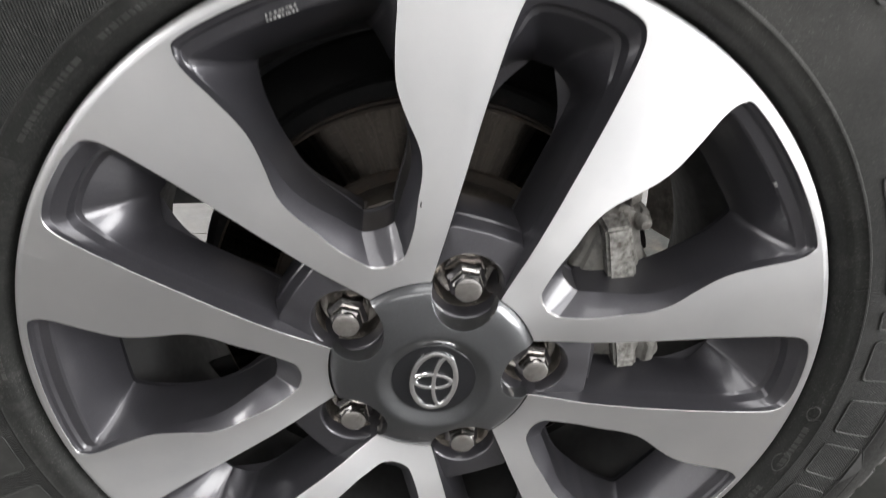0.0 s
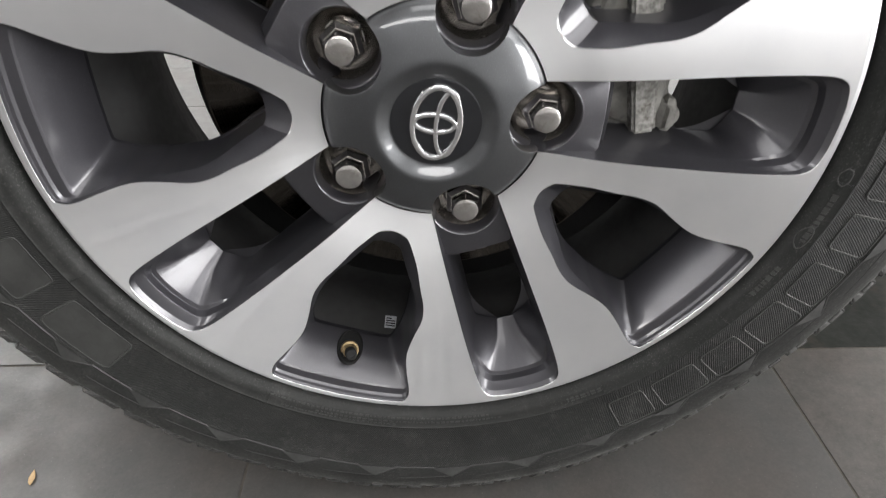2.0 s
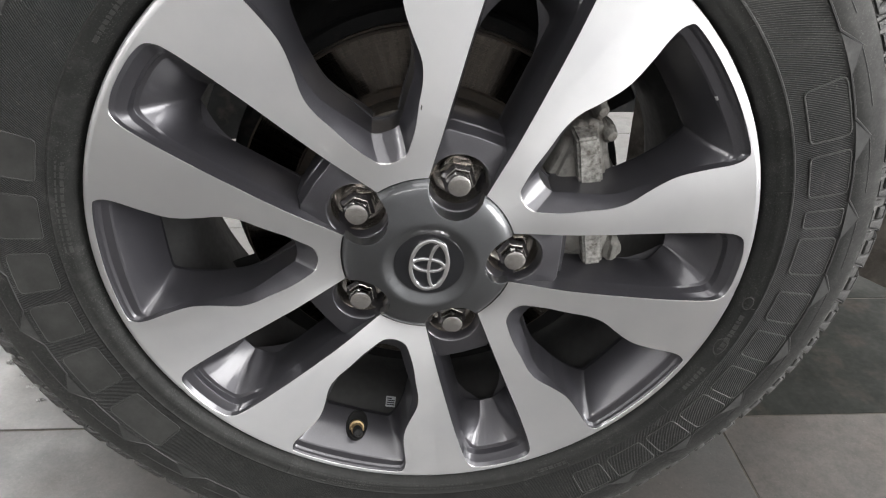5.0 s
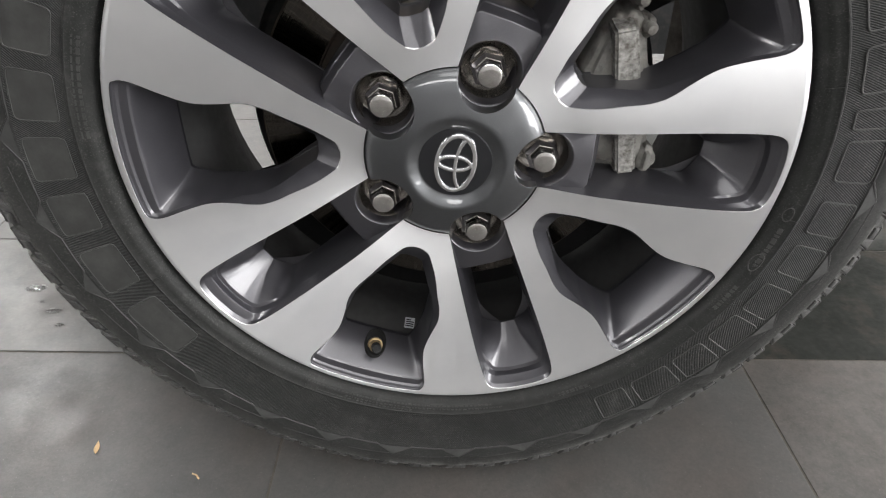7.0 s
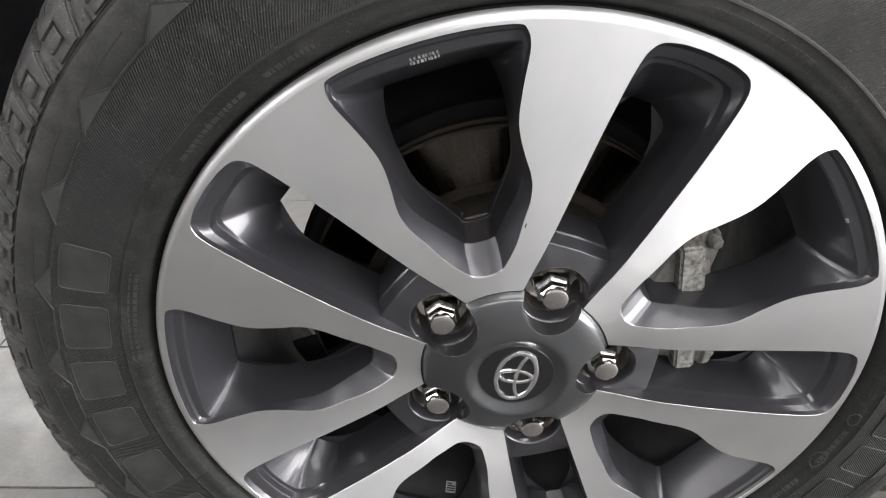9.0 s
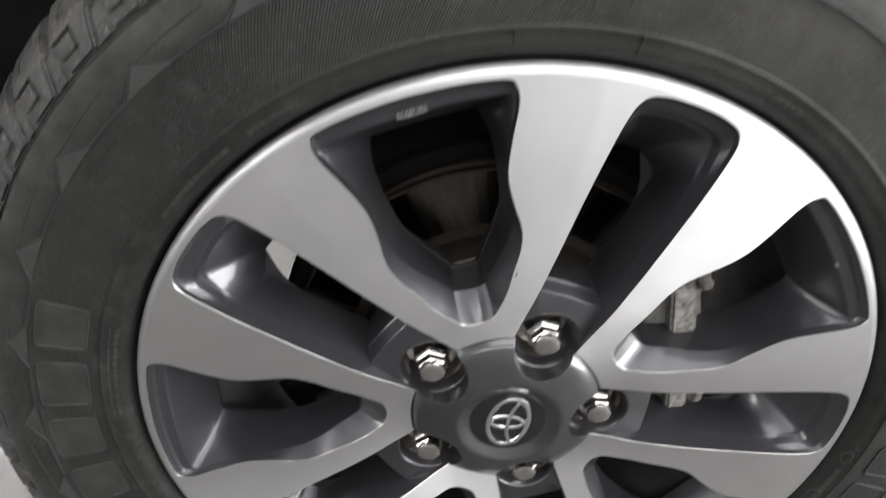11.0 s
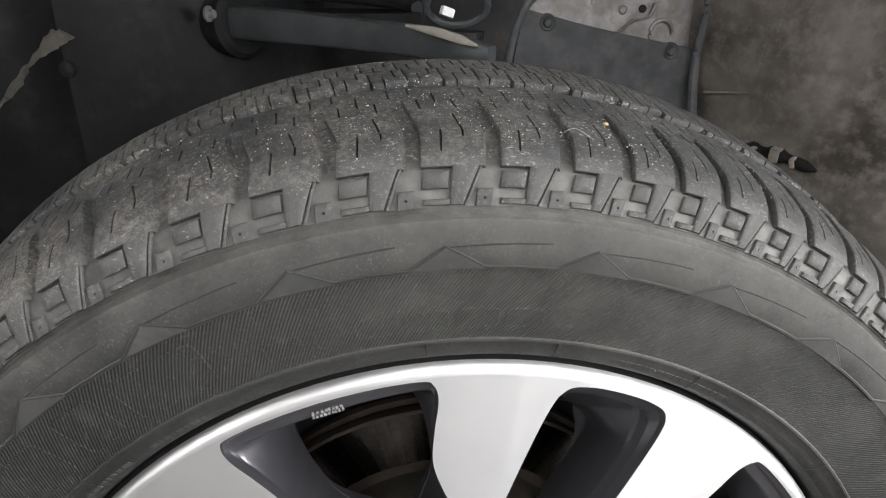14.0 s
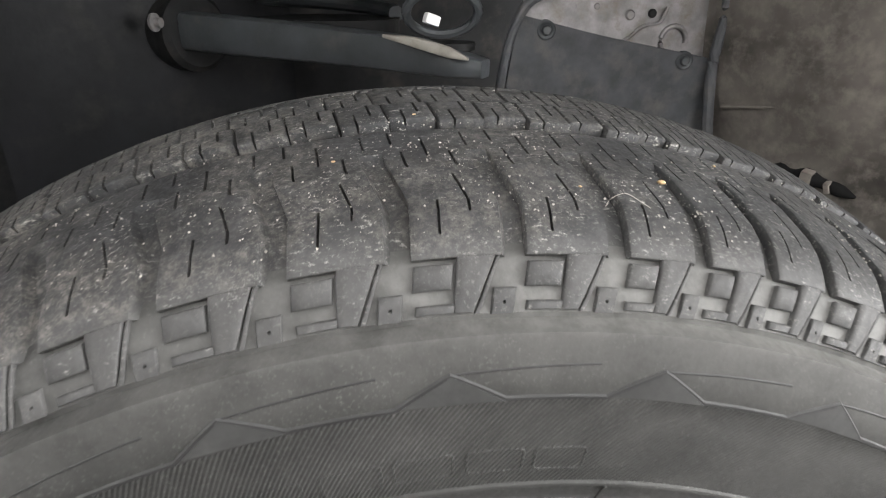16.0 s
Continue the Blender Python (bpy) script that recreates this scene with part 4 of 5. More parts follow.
def inner_block(start, q_, y0, y1, sign):
    """Two blocks of an inner row, with a step along their edges, a narrow gap between and thin cuts."""
    bm = bmesh.new()
    sa, sb = at_y(y0), at_y(y1)
    mid = (sa + sb) / 2
    for i, (a, width) in enumerate(((0, 2.62), (2.78, 2.58))):
        o = (.0022, -.0006)[i]
        for s0, s1, shift in ((sa + o, mid - .0002, 0), (mid + .0002, sb + o * .6, .34 * sign)):
            sipes = [(width * .34, s0 - .001, s0 + (s1 - s0) * .55), (width * .70, s0 + (s1 - s0) * .4, s1 + .001)]
            offs, rows, h = sipe_heights(width, s0, s1, sipes, s0 < mid, s1 > mid)
            relief(bm, start - a * q_ + shift, q_, offs, rows, lambda o_, s_: h(o_, s_) + .0011, under, lambda s_: .8 * sign * (s_ - sa) / (sb - sa))
    return bm


for a, q_ in BLOCKS:
    part("tread_block", shoulder_block(a, q_), TREAD, tyre, sharp=50)
    part("tread_block", inner_block(a, q_, .0742, .1130, 1), TREAD, tyre, sharp=50)
    part("tread_block", inner_block(a + 1.7, q_, .1190, .1590, -1), TREAD, tyre, sharp=50)

bm = bmesh.new()
for a, q_ in BLOCKS:
    for j in (0, 2.73 * q_):
        patch(bm, a - j, a - j - 2.5 * q_, at_y(.165), at_y(.205), under, 0, 1, 2, slant=-.6, bevel=.0003)
        patch(bm, a - j, a - j - 2.2 * q_, at_y(.207), S_END - S_EDGE, under, 0, 1, 3, slant=.3, bevel=.0003)
tagged(part("inner_tread", bm, TREAD, tyre, smooth=False), kind="stuff")

# zigzag rib on the sidewall, coloured dark for the shade along its edges
PEAK = 92.3
ZIG = 12.0
for k in range(30):
    c = PEAK - ZIG * k
    bm = bmesh.new()
    pts = ((c + 3.05, .3418), (c, .3525), (c - 3.05, .3420), (c - 8.95, .3418))
    line = [on_tyre(pts[i][0] + (pts[i + 1][0] - pts[i][0]) * t / 6, at_radius(pts[i][1] + (pts[i + 1][1] - pts[i][1]) * t / 6), 0) for i in range(3) for t in range(6)]
    line.append(on_tyre(pts[-1][0], at_radius(pts[-1][1]), 0))
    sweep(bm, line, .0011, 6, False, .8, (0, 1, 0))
    part("sidewall_rib", bm, RIB_SHADE, tyre)
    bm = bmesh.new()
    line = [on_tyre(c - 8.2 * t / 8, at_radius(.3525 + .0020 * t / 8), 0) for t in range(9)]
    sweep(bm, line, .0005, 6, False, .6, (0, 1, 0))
    part("sidewall_rib", bm, RIB_SHADE, tyre)
    # the tooth under each peak is a facet that rises towards its steep side
    bm = bmesh.new()
    n = 6
    grid_ = {}
    for i in range(n + 1):
        for j in range(n + 1 - i):
            u, v = i / n, j / n
            r_ = .3418 * (1 - v) + .3525 * v
            a_ = (c + 3.05) * (1 - u - v) + (c - 3.05) * u + c * v
            grid_[i, j] = bm.verts.new(on_tyre(a_, at_radius(r_), .0001 + .0010 * u + .0007 * v))
    for i in range(n):
        for j in range(n - i):
            bm.faces.new((grid_[i, j], grid_[i + 1, j], grid_[i, j + 1]))
            if i + j < n - 1:
                bm.faces.new((grid_[i + 1, j], grid_[i + 1, j + 1], grid_[i, j + 1]))
    low_ = [bm.verts.new(on_tyre((c - 3.05) * (1 - t / n) + c * t / n, at_radius(.3418 + .0107 * t / n), -.0004)) for t in range(n + 1)]
    for t in range(n):
        bm.faces.new((grid_[n - t, t], low_[t], low_[t + 1], grid_[n - t - 1, t + 1]))
    bmesh.ops.recalc_face_normals(bm, faces=bm.faces)
    part("sidewall_facet", bm, TOOTH, tyre, smooth=False)


def glyph_plate(a0, a1, r0, r1, lift=1.0):
    """A plain raised bar with a rounded rim, in place of a moulded letter."""
    bm = bmesh.new()
    am, rm, ha, hr = (a0 + a1) / 2, (r0 + r1) / 2, abs(a1 - a0) / 2, (r1 - r0) / 2
    patch(bm, am + ha * .96, am - ha * .96, at_radius(rm - hr * .97), at_radius(rm + hr * .97), -.0003, .00012 * lift, 3, 5, bevel=.0001)
    flat_faces = len(bm.faces)
    ring = []
    for i in range(48):
        c, q = math.cos(i * math.tau / 48), math.sin(i * math.tau / 48)
        c, q = math.copysign(abs(c) ** .22, c), math.copysign(abs(q) ** .22, q)
        ring.append(on_tyre(am + c * ha, at_radius(rm + q * hr), .00016 * lift))
    sweep(bm, ring, .0005 + .0001 * lift, 6, True, .5, (0, 1, 0))
    bm.faces.ensure_lookup_table()
    for face in bm.faces[flat_faces:]:
        face.material_index = 1
    return bm


def glyph_row(spans, r0, r1, lift=1.0):
    for a0, a1 in spans:
        part("raised_mark", glyph_plate(a0, a1, r0, r1, lift), [SIDEWALL if lift != 2.2 else LETTERING, SIDEWALL if lift < 1 else LETTERING], tyre, smooth=False)


glyph_row(((29.5, 21.3), (19.2, 12.6), (10.2, 7.3), (5.5, -1.0), (-4.5, -10.3), (-12.7, -18.4), (-21.0, -27.2), (-28.8, -35.3), (-37.0, -43.4), (-44.8, -52.4), (-54.0, -60.0)), .3105, .3395, 2.6)
glyph_row(((164, 157.5), (173.5, 166.5), (182.5, 176), (191.5, 185), (202.5, 194.5), (217, 206)), .3070, .3380, 2.2)
glyph_row(((141, 131.5), (129, 124.5), (122.5, 114)), .3070, .3340, .7)
glyph_row(((109.0, 105.6), (104.3, 101.8), (100.6, 96.8), (96.0, 92.2), (91.3, 87.6), (86.8, 83.4)), .3072, .3180, .7)


def small_print(a0, a1, r, height, words):
    """Lines too small to read, as plain bars."""
    bm = bmesh.new()
    rnd = random.Random(int(abs(a0 * 10)))
    a = a0
    sg = 1 if a1 > a0 else -1
    while (a1 - a) * sg > .3:
        w = rnd.uniform(.35, 1.3) * words
        s = at_radius(r)
        patch(bm, a, a + sg * w, s, s + height, -.0002, .0002, 1, 1, bevel=.0001)
        a += sg * (w + .28)
    part("small_print", bm, LETTERING, tyre, smooth=False)


for spec in ((-121, -80, .2885, .0018, .7), (-112, -78, .2920, .0018, .7), (-118, -97, .2950, .0016, .7), (-66, -60, .2905, .004, .8), (-30, -24, .2895, .004, .8), (-19, -11, .2895, .004, .9),
             (60, 74, .2905, .0030, .8), (128, 140, .2895, .0030, .9), (160, 176, .2890, .0060, 1.0), (118, 125, .2895, .003, .6)):
    small_print(*spec)
for a, r, wa, wr in ((-18.3, .2905, 1.9, .0042), (-8.0, .2905, 1.3, .0035)):
    bm = bmesh.new()
    sweep(bm, [on_tyre(a + wa * math.cos(i * math.tau / 32), at_radius(r + wr * math.sin(i * math.tau / 32)), .0001) for i in range(32)], .0006, 6, True, .6, (0, 1, 0))
    part("oval_mark", bm, LETTERING, tyre)
for a in (94.2, 81.0, 64.5, 42.0, 143.0, 174.0, 203.5, -120.5, -59.5, -36.0, -9.0, 14.0):
    bm = bmesh.new()
    patch(bm, a, a + .16, at_radius(.2872), at_radius(.2985), -.0002, .0006, 1, 3, bevel=.0001)
    part("mould_line", bm, SIDEWALL, tyre, smooth=False)

# ---- brake ----
brake = empty("brake_disc", pose(0, 0, HUB))
tagged(brake, "brown-grey steel brake disc with a dull raised hub", "brake disc")
bm = bmesh.new()
lathe(bm, ((.132, .080), (.1765, .080)), 96)
part("friction_ring", bm, ROTOR, brake, "dull turned steel friction face")
bm = bmesh.new()
lathe(bm, ((.1765, .080), (.1785, .0815), (.1785, .0875), (.1745, .089), (.1745, .095), (.1785, .0965), (.1785, .1025), (.1765, .104), (.118, .104)), 96)
part("disc_edge", bm, RUST, brake, "rusty vented edge of the disc")
bm = bmesh.new()
lathe(bm, ((.1205, .0812), (.1295, .0812), (.1305, .0800), (.132, .0798)), 96)
part("rust_lip", bm, RUST, brake)
bm = bmesh.new()
lathe(bm, ((.1185, .0488), (.1205, .0500), (.1210, .0520), (.1212, .082)), 96)
part("hat_side", bm, HAT, brake, "dull brown side of the disc hat")
bm = bmesh.new()
lathe(bm, ((.030, .0478), (.112, .0478), (.1185, .0488)), 96)
part("hat_face", bm, RUST, brake, "rust-brown face of the disc hat")
bm = bmesh.new()
lathe(bm, ((.10, .112), (.188, .112), (.192, .109), (.194, .112), (.190, .116), (.10, .116)), 84, 12, 338)
shield = part("dust_shield", bm, BLACK_STEEL, None)
shield.location = (0, 0, HUB)
# added black rings that hide the lit floor behind: shade drawn as a part
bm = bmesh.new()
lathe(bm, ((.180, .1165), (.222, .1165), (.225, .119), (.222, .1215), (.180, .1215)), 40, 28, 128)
part("gap_blind", bm, SHADE_BLACK, shield)
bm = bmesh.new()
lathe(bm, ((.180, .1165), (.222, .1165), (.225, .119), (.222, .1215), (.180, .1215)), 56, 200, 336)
part("gap_blind", bm, SHADE_BLACK, shield)
tagged(shield, "thin black pressed-steel brake dust shield", "dust shield")

cal = empty("brake_caliper", pose(0, 0, HUB))
tagged(cal, "rough cast-iron brake caliper over the disc", "brake caliper")


def hull(pts, bevel=.004, rough=.0):
    bm = bmesh.new()
    vs = [bm.verts.new(p) for p in pts]
    r = bmesh.ops.convex_hull(bm, input=vs)
    bmesh.ops.delete(bm, geom=[v for v in bm.verts if not v.link_faces], context="VERTS")
    bmesh.ops.dissolve_limit(bm, angle_limit=radians(4), verts=bm.verts, edges=bm.edges)
    bmesh.ops.bevel(bm, geom=list(bm.edges), offset=bevel, segments=2, affect="EDGES")
    return bm


def casting(outline, y0, y1, bevel, tilt=0.0, shrink=.86, soft=2):
    """A cast lump from a flat (x, z) outline, drawn in towards its front."""
    cx, cz = sum(p[0] for p in outline) / len(outline), sum(p[1] for p in outline) / len(outline)
    front = [(cx + (x - cx) * shrink, y0 + tilt * (z - cz), cz + (z - cz) * shrink) for x, z in outline]
    bm = hull(front + [(x, y1, z) for x, z in outline], bevel)
    bmesh.ops.triangulate(bm, faces=bm.faces)
    bmesh.ops.subdivide_edges(bm, edges=[e for e in bm.edges if e.calc_length() > .006], cuts=2, use_grid_fill=True)
    for _ in range(soft):
        bmesh.ops.smooth_vert(bm, verts=bm.verts, factor=.5, use_axis_x=True, use_axis_y=True, use_axis_z=True)
    for v in bm.verts:
        v.co += Vector((1, 1, 1)) * .0006 * noise.noise(v.co * 90)
    return bm


part("body", casting(((.100, .060), (.112, -.030), (.150, -.040), (.178, -.030), (.178, .000), (.166, .060), (.158, .085), (.150, .118), (.130, .122), (.116, .104)), .040, .072, .006), CAST_DARK, cal)
part("rib", casting(((.121, .104), (.141, .108), (.151, .066), (.165, -.030), (.146, -.034), (.128, .060)), .029, .05, .0022, 0, .90, 0), CAST, cal, "pale speckled casting rib")
part("pad_ear", casting(((.163, -.034), (.184, -.028), (.185, -.006), (.166, .004)), .034, .06, .005), CAST_DARK, cal)
part("bridge", casting(((.166, -.020), (.182, -.016), (.182, .030), (.170, .070), (.160, .074)), .058, .118, .006), CAST_DARK, cal)
part("lug", casting(((.134, .112), (.150, .108), (.153, .126), (.142, .134)), .036, .075, .004), CAST_DARK, cal)
part("lug", casting(((.143, .090), (.160, .086), (.165, .104), (.150, .110)), .040, .075, .004), CAST_DARK, cal)
for x, z, y, r in ((.143, .121, .038, .0052), (.155, .098, .042, .0054)):
    bm = bmesh.new()
    lathe(bm, ((.0001, -.004), (r * .7, -.0035), (r, -.001), (r, .008), (r * 1.25, .010), (r * 1.25, .03)), 20)
    part("bolt", bm, CAST_DARK, cal, "round-headed caliper bolt").matrix_local = pose(x, y, z, 6, 0, 8)

# ---- wheel housing ----


def sheet(rows, thick, mat, name, parent=None, label="", steps=6):
    """A bent sheet through rows of points, given thickness."""
    bm = bmesh.new()
    grid_ = [curve_through(r, steps) for r in rows]
    cols = [curve_through([g[i] for g in grid_], steps) for i in range(len(grid_[0]))]
    vs = [[bm.verts.new(p) for p in c] for c in cols]
    for a, b in zip(vs, vs[1:]):
        for j in range(len(a) - 1):
            bm.faces.new((a[j], a[j + 1], b[j + 1], b[j]))
    bmesh.ops.recalc_face_normals(bm, faces=bm.faces)
    bmesh.ops.solidify(bm, geom=list(bm.faces), thickness=thick)
    return part(name, bm, mat, parent, label)


rear = []
for i, (z, dip) in enumerate(((.30, .010), (.50, .010), (.64, .014), (.690, .020), (.722, .022), (.755, .012), (.80, .003), (.88, 0), (1.00, 0), (1.12, 0))):
    row_ = ((.314, .436), (.338, .365), (.376, .297), (.44, .20), (.52, .08), (.545, -.01))
    rear.append([(x + .006 * math.sin(5 * i + 2.3 * j) + dip * (1, 1, .8, .3, 0, 0)[j], y, z) for j, (x, y) in enumerate(row_)])
rear_liner = sheet(rear, .003, DUSTY, "wheel_arch_liner")
tagged(rear_liner, "black plastic wheel-arch liner caked with brown dust", "arch liner", "wheel arch liners")
bm = bmesh.new()
sweep(bm, curve_through(((.330, .404, .756), (.352, .365, .762), (.390, .297, .771), (.446, .210, .780), (.520, .090, .786)), 6), .0034, 8, False, .6)
part("moulded_seam", bm, DUSTY, rear_liner)
bm = bmesh.new()
sweep(bm, curve_through(((.330, .396, .66), (.319, .406, .74), (.315, .410, .80), (.320, .411, .85), (.313, .413, .92), (.316, .414, 1.0)), 6), .0055, 10)
tagged(part("edge_strip", bm, FLAP), "wavy grey rubber strip along the dusty liner's edge", "edge strip")
behind = [[(.345, .50, z), (.40, .40, z), (.50, .28, z), (.60, .12, z)] for z in (.42, .65, .90, 1.12)]
tagged(sheet(behind, .003, BLACK_STEEL, "inner_panel"), "black inner panel behind the torn liner", "panel")
front = [[(-.12, .62, z), (-.20, .585, z), (-.30, .53, z), (-.36, .495, z), (-.402, .478, z)] for z in (.45, .62, .80, .95, 1.10)]
front_liner = sheet(front, .003, LINER, "wheel_arch_liner")
bm = bmesh.new()
lathe(bm, ((.0001, -.0030), (.0050, -.0028), (.0075, -.0015), (.0090, -.0012), (.0095, .004)), 24)
part("push_clip", bm, BLACK_STEEL, front_liner, "round black push clip").matrix_local = pose(-.4000, .4735, .7690, 0, 0, -10)
tagged(front_liner, "smooth black plastic front wheel-arch liner", "arch liner", "wheel arch liners")
outer = [[(-.40, .55, z), (-.50, .50, z), (-.60, .32, z), (-.64, .10, z), (-.64, .0, z)] for z in (.45, .62, .80, .95, 1.14)]
tagged(sheet(outer, .003, LINER, "inner_panel"), "black inner wing panel", "panel")
# plain panels in the chassis' place, added to block back lamps and bright floor
bm = bmesh.new()
box(bm, (-.95, .70, .235), (.22, .74, 1.25))
box(bm, (.2205, .70, .29), (.95, .74, 1.25))
tagged(part("chassis_blind", bm, BLACK_STEEL, smooth=False), "plain black panel for the chassis, added to block light behind the wheel", "chassis")
# unseen roof, added to keep light from above out of the arch
bm = bmesh.new()
box(bm, (-.66, -.01, 1.14), (.66, .74, 1.17))
tagged(part("unseen_arch_roof", bm, LINER, smooth=False), "unseen black wheel-arch roof, added to keep light out", "arch liner")

# splash flap with push rivets and zinc bracket
flap = empty("splash_flap", pose(0, 0, 0))
tagged(flap, "grey rubber splash flap held by two push rivets", "splash flap")
frows = [[(.112, .412, .843), (.200, .416, .8235), (.312, .420, .803)], [(.102, .416, .76), (.21, .422, .75), (.330, .428, .735)], [(.102, .43, .60), (.22, .435, .60), (.36, .44, .60)]]
sheet(frows, .004, FLAP, "flap_sheet", flap)
for x, y, z in ((.139, .4105, .829), (.287, .4165, .800)):
    bm = bmesh.new()
    lathe(bm, ((.0001, -.0045), (.0036, -.0043), (.0048, -.0028), (.0050, -.0010), (.0078, -.0022), (.0092, -.0012), (.0096, .003)), 24)
    part("push_rivet", bm, ARM_STEEL, flap, "round dark plastic push rivet").matrix_local = pose(x, y, z)
bm = bmesh.new()
sweep(bm, curve_through(((.098, .408, .62), (.094, .405, .74), (.098, .402, .80), (.108, .400, .838), (.122, .402, .856), (.150, .41, .866)), 5), .0045, 10)
part("flap_edge", bm, FLAP, flap, "rounded rubber edge bead")
br = empty("zinc_bracket", pose(0, 0, 0))
tagged(br, "dull zinc-plated pressed bracket with holes", "bracket")
sheet([[(.118, .428, .905), (.21, .43, .905), (.315, .434, .905)], [(.118, .424, .86), (.21, .426, .850), (.315, .43, .84)], [(.120, .420, .828), (.21, .423, .812), (.318, .428, .792)]], .002, ZINC, "bracket_plate", br)
# the first is a black disc painting a hole's shade, the rest are bosses
for x, z, r, mt in ((.250, .8440, .0042, BLACK_STEEL), (.227, .8425, .0050, ZINC), (.192, .850, .0032, ZINC), (.165, .846, .010, ZINC)):
    bm = bmesh.new()
    lathe(bm, ((.0001, -.0012), (r * .7, -.0012), (r, 0), (r * 1.05, .003)), 22)
    part("boss_and_hole", bm, mt, br).matrix_local = pose(x, .4235, z)
bm = bmesh.new()
sweep(bm, [(.2756 + .0135 * math.cos(a_), .4235, .819 + .0135 * math.sin(a_)) for a_ in [radians(-10 + 20 * q) for q in range(13)]], .0026, 8)
part("pressed_arc", bm, ZINC, br)
bm = bmesh.new()
sweep(bm, curve_through(((.215, .4215, .815), (.228, .421, .822), (.240, .421, .832), (.258, .4215, .836), (.264, .422, .85)), 4), .0018, 6)
part("pressed_fold", bm, ZINC, br)

# upper control arm
arm = empty("control_arm", pose(0, 0, 0))
tagged(arm, "black coated forged upper suspension arm", "suspension arm")


def bar(stations, bevel=.3):
    """A forged bar with a rounded rectangular section: centre, half height, half depth at each station."""
    bm = bmesh.new()
    rings = []
    path = curve_through([q[0] for q in stations], 6)
    n = len(path)
    for i, p in enumerate(path):
        t = i / (n - 1) * (len(stations) - 1)
        a, b = stations[int(min(t, len(stations) - 1.001))], stations[int(min(t, len(stations) - 1.001)) + 1]
        f = t - int(min(t, len(stations) - 1.001))
        hh, hd = a[1] + (b[1] - a[1]) * f, a[2] + (b[2] - a[2]) * f
        d = (path[min(i + 1, n - 1)] - path[max(i - 1, 0)]).normalized()
        side = d.cross(Vector((0, 0, 1))).normalized()
        ring = []
        for k in range(16):
            c, q = math.cos(k * math.tau / 16), math.sin(k * math.tau / 16)
            c, q = math.copysign(abs(c) ** .38, c), math.copysign(abs(q) ** .38, q)
            ring.append(bm.verts.new(p + side * c * hd + Vector((0, 0, 1)) * q * hh))
        rings.append(ring)
    for a, b in zip(rings, rings[1:]):
        for k in range(16):
            bm.faces.new((a[k], a[(k + 1) % 16], b[(k + 1) % 16], b[k]))
    bm.faces.new(rings[0][::-1])
    bm.faces.new(rings[-1])
    return bm


part("arm_bar", bar((((-.250, .575, .8185), .0200, .016), ((-.16, .500, .8165), .0190, .016), ((-.068, .445, .8130), .0172, .016), ((.005, .385, .8100), .0150, .016),
                     ((.040, .352, .8065), .0115, .015), ((.066, .334, .8035), .0075, .010))), ARM_STEEL, arm)
bm = bmesh.new()
lathe(bm, ((.0001, -.07), (.036, -.07), (.042, -.064), (.042, .064), (.036, .07), (.0001, .07)), 36)
part("bush", bm, BLACK_STEEL, arm).matrix_local = pose(-.265, .60, .815, 0, 0, 50)
bm = bmesh.new()
lathe(bm, ((.0001, -.012), (.007, -.012), (.0075, -.004), (.013, -.003), (.013, .001)), 24)
part("bush_washer", bm, ZINC, arm, "zinc washer and bolt head").matrix_local = pose(-.246, .515, .828, 0, 0, 70) @ Matrix.Scale(.7, 4)
part("worn_edge", bar((((-.016, .366, .8270), .0015, .003), ((.010, .345, .8230), .0042, .004), ((.034, .332, .8170), .0045, .004), ((.050, .326, .8120), .0010, .003))), PALE, arm, "pale worn edge of the arm")
bm = bmesh.new()
lathe(bm, ((.0001, -.016), (.010, -.016), (.013, -.010), (.011, -.006), (.017, -.003), (.015, .001), (.021, .004), (.021, .010), (.0001, .012)), 24)
part("ball_joint", bm, BLACK_STEEL, arm).matrix_local = pose(.042, .368, .812, 90, 0, 0)

spring = empty("coil_spring", pose(0, 0, 0))
tagged(spring, "black coil spring on its seat behind the arm", "spring")
bm = bmesh.new()
sweep(bm, [(-.068 + .074 * math.cos(i * .2), .560 + .074 * math.sin(i * .2), .836 + .0011 * i) for i in range(150)], .0088, 10)
part("coil", bm, ARM_STEEL, spring)
bm = bmesh.new()
lathe(bm, ((.0001, -.01), (.075, -.01), (.078, -.004), (.078, .01), (.0001, .01)), 36)
part("spring_seat", bm, BLACK_STEEL, spring).matrix_local = pose(-.068, .56, .822, 90, 0, 0)
bm = bmesh.new()
sweep(bm, [(.036 + .032 * math.cos(i * math.tau / 28), .385 - .01 * math.sin(i * math.tau / 28), .845 + .019 * math.sin(i * math.tau / 28)) for i in range(28)], .0042, 8, True)
hose = part("brake_hose", bm, ARM_STEEL)
tagged(hose, "looped black rubber brake hose", "hose")
bm = bmesh.new()
box(bm, (-.007, -.004, -.0045), (.007, .004, .0045), .002)
clip = part("hose_clip", bm, CEIL)
clip.matrix_world = pose(.0245, .368, .8400, 0, 18, 20)
tagged(clip, "small white plastic hose clip", "clip")

# pale strip by the front liner's edge, torn studs at the rear
bm = bmesh.new()
edge_a = curve_through(((-.396, .474, .811), (-.409, .472, .809), (-.430, .470, .7845), (-.4545, .468, .760), (-.487, .460, .7185), (-.5126, .450, .684)), 6)
edge_b = curve_through(((-.383, .474, .8025), (-.404, .472, .7905), (-.4335, .470, .773), (-.452, .467, .747), (-.4845, .459, .7165), (-.4865, .449, .6857)), 6)
va_ = [bm.verts.new(p + Vector((0, 0, .0015 * math.sin(i * 1.7)))) for i, p in enumerate(edge_a)]
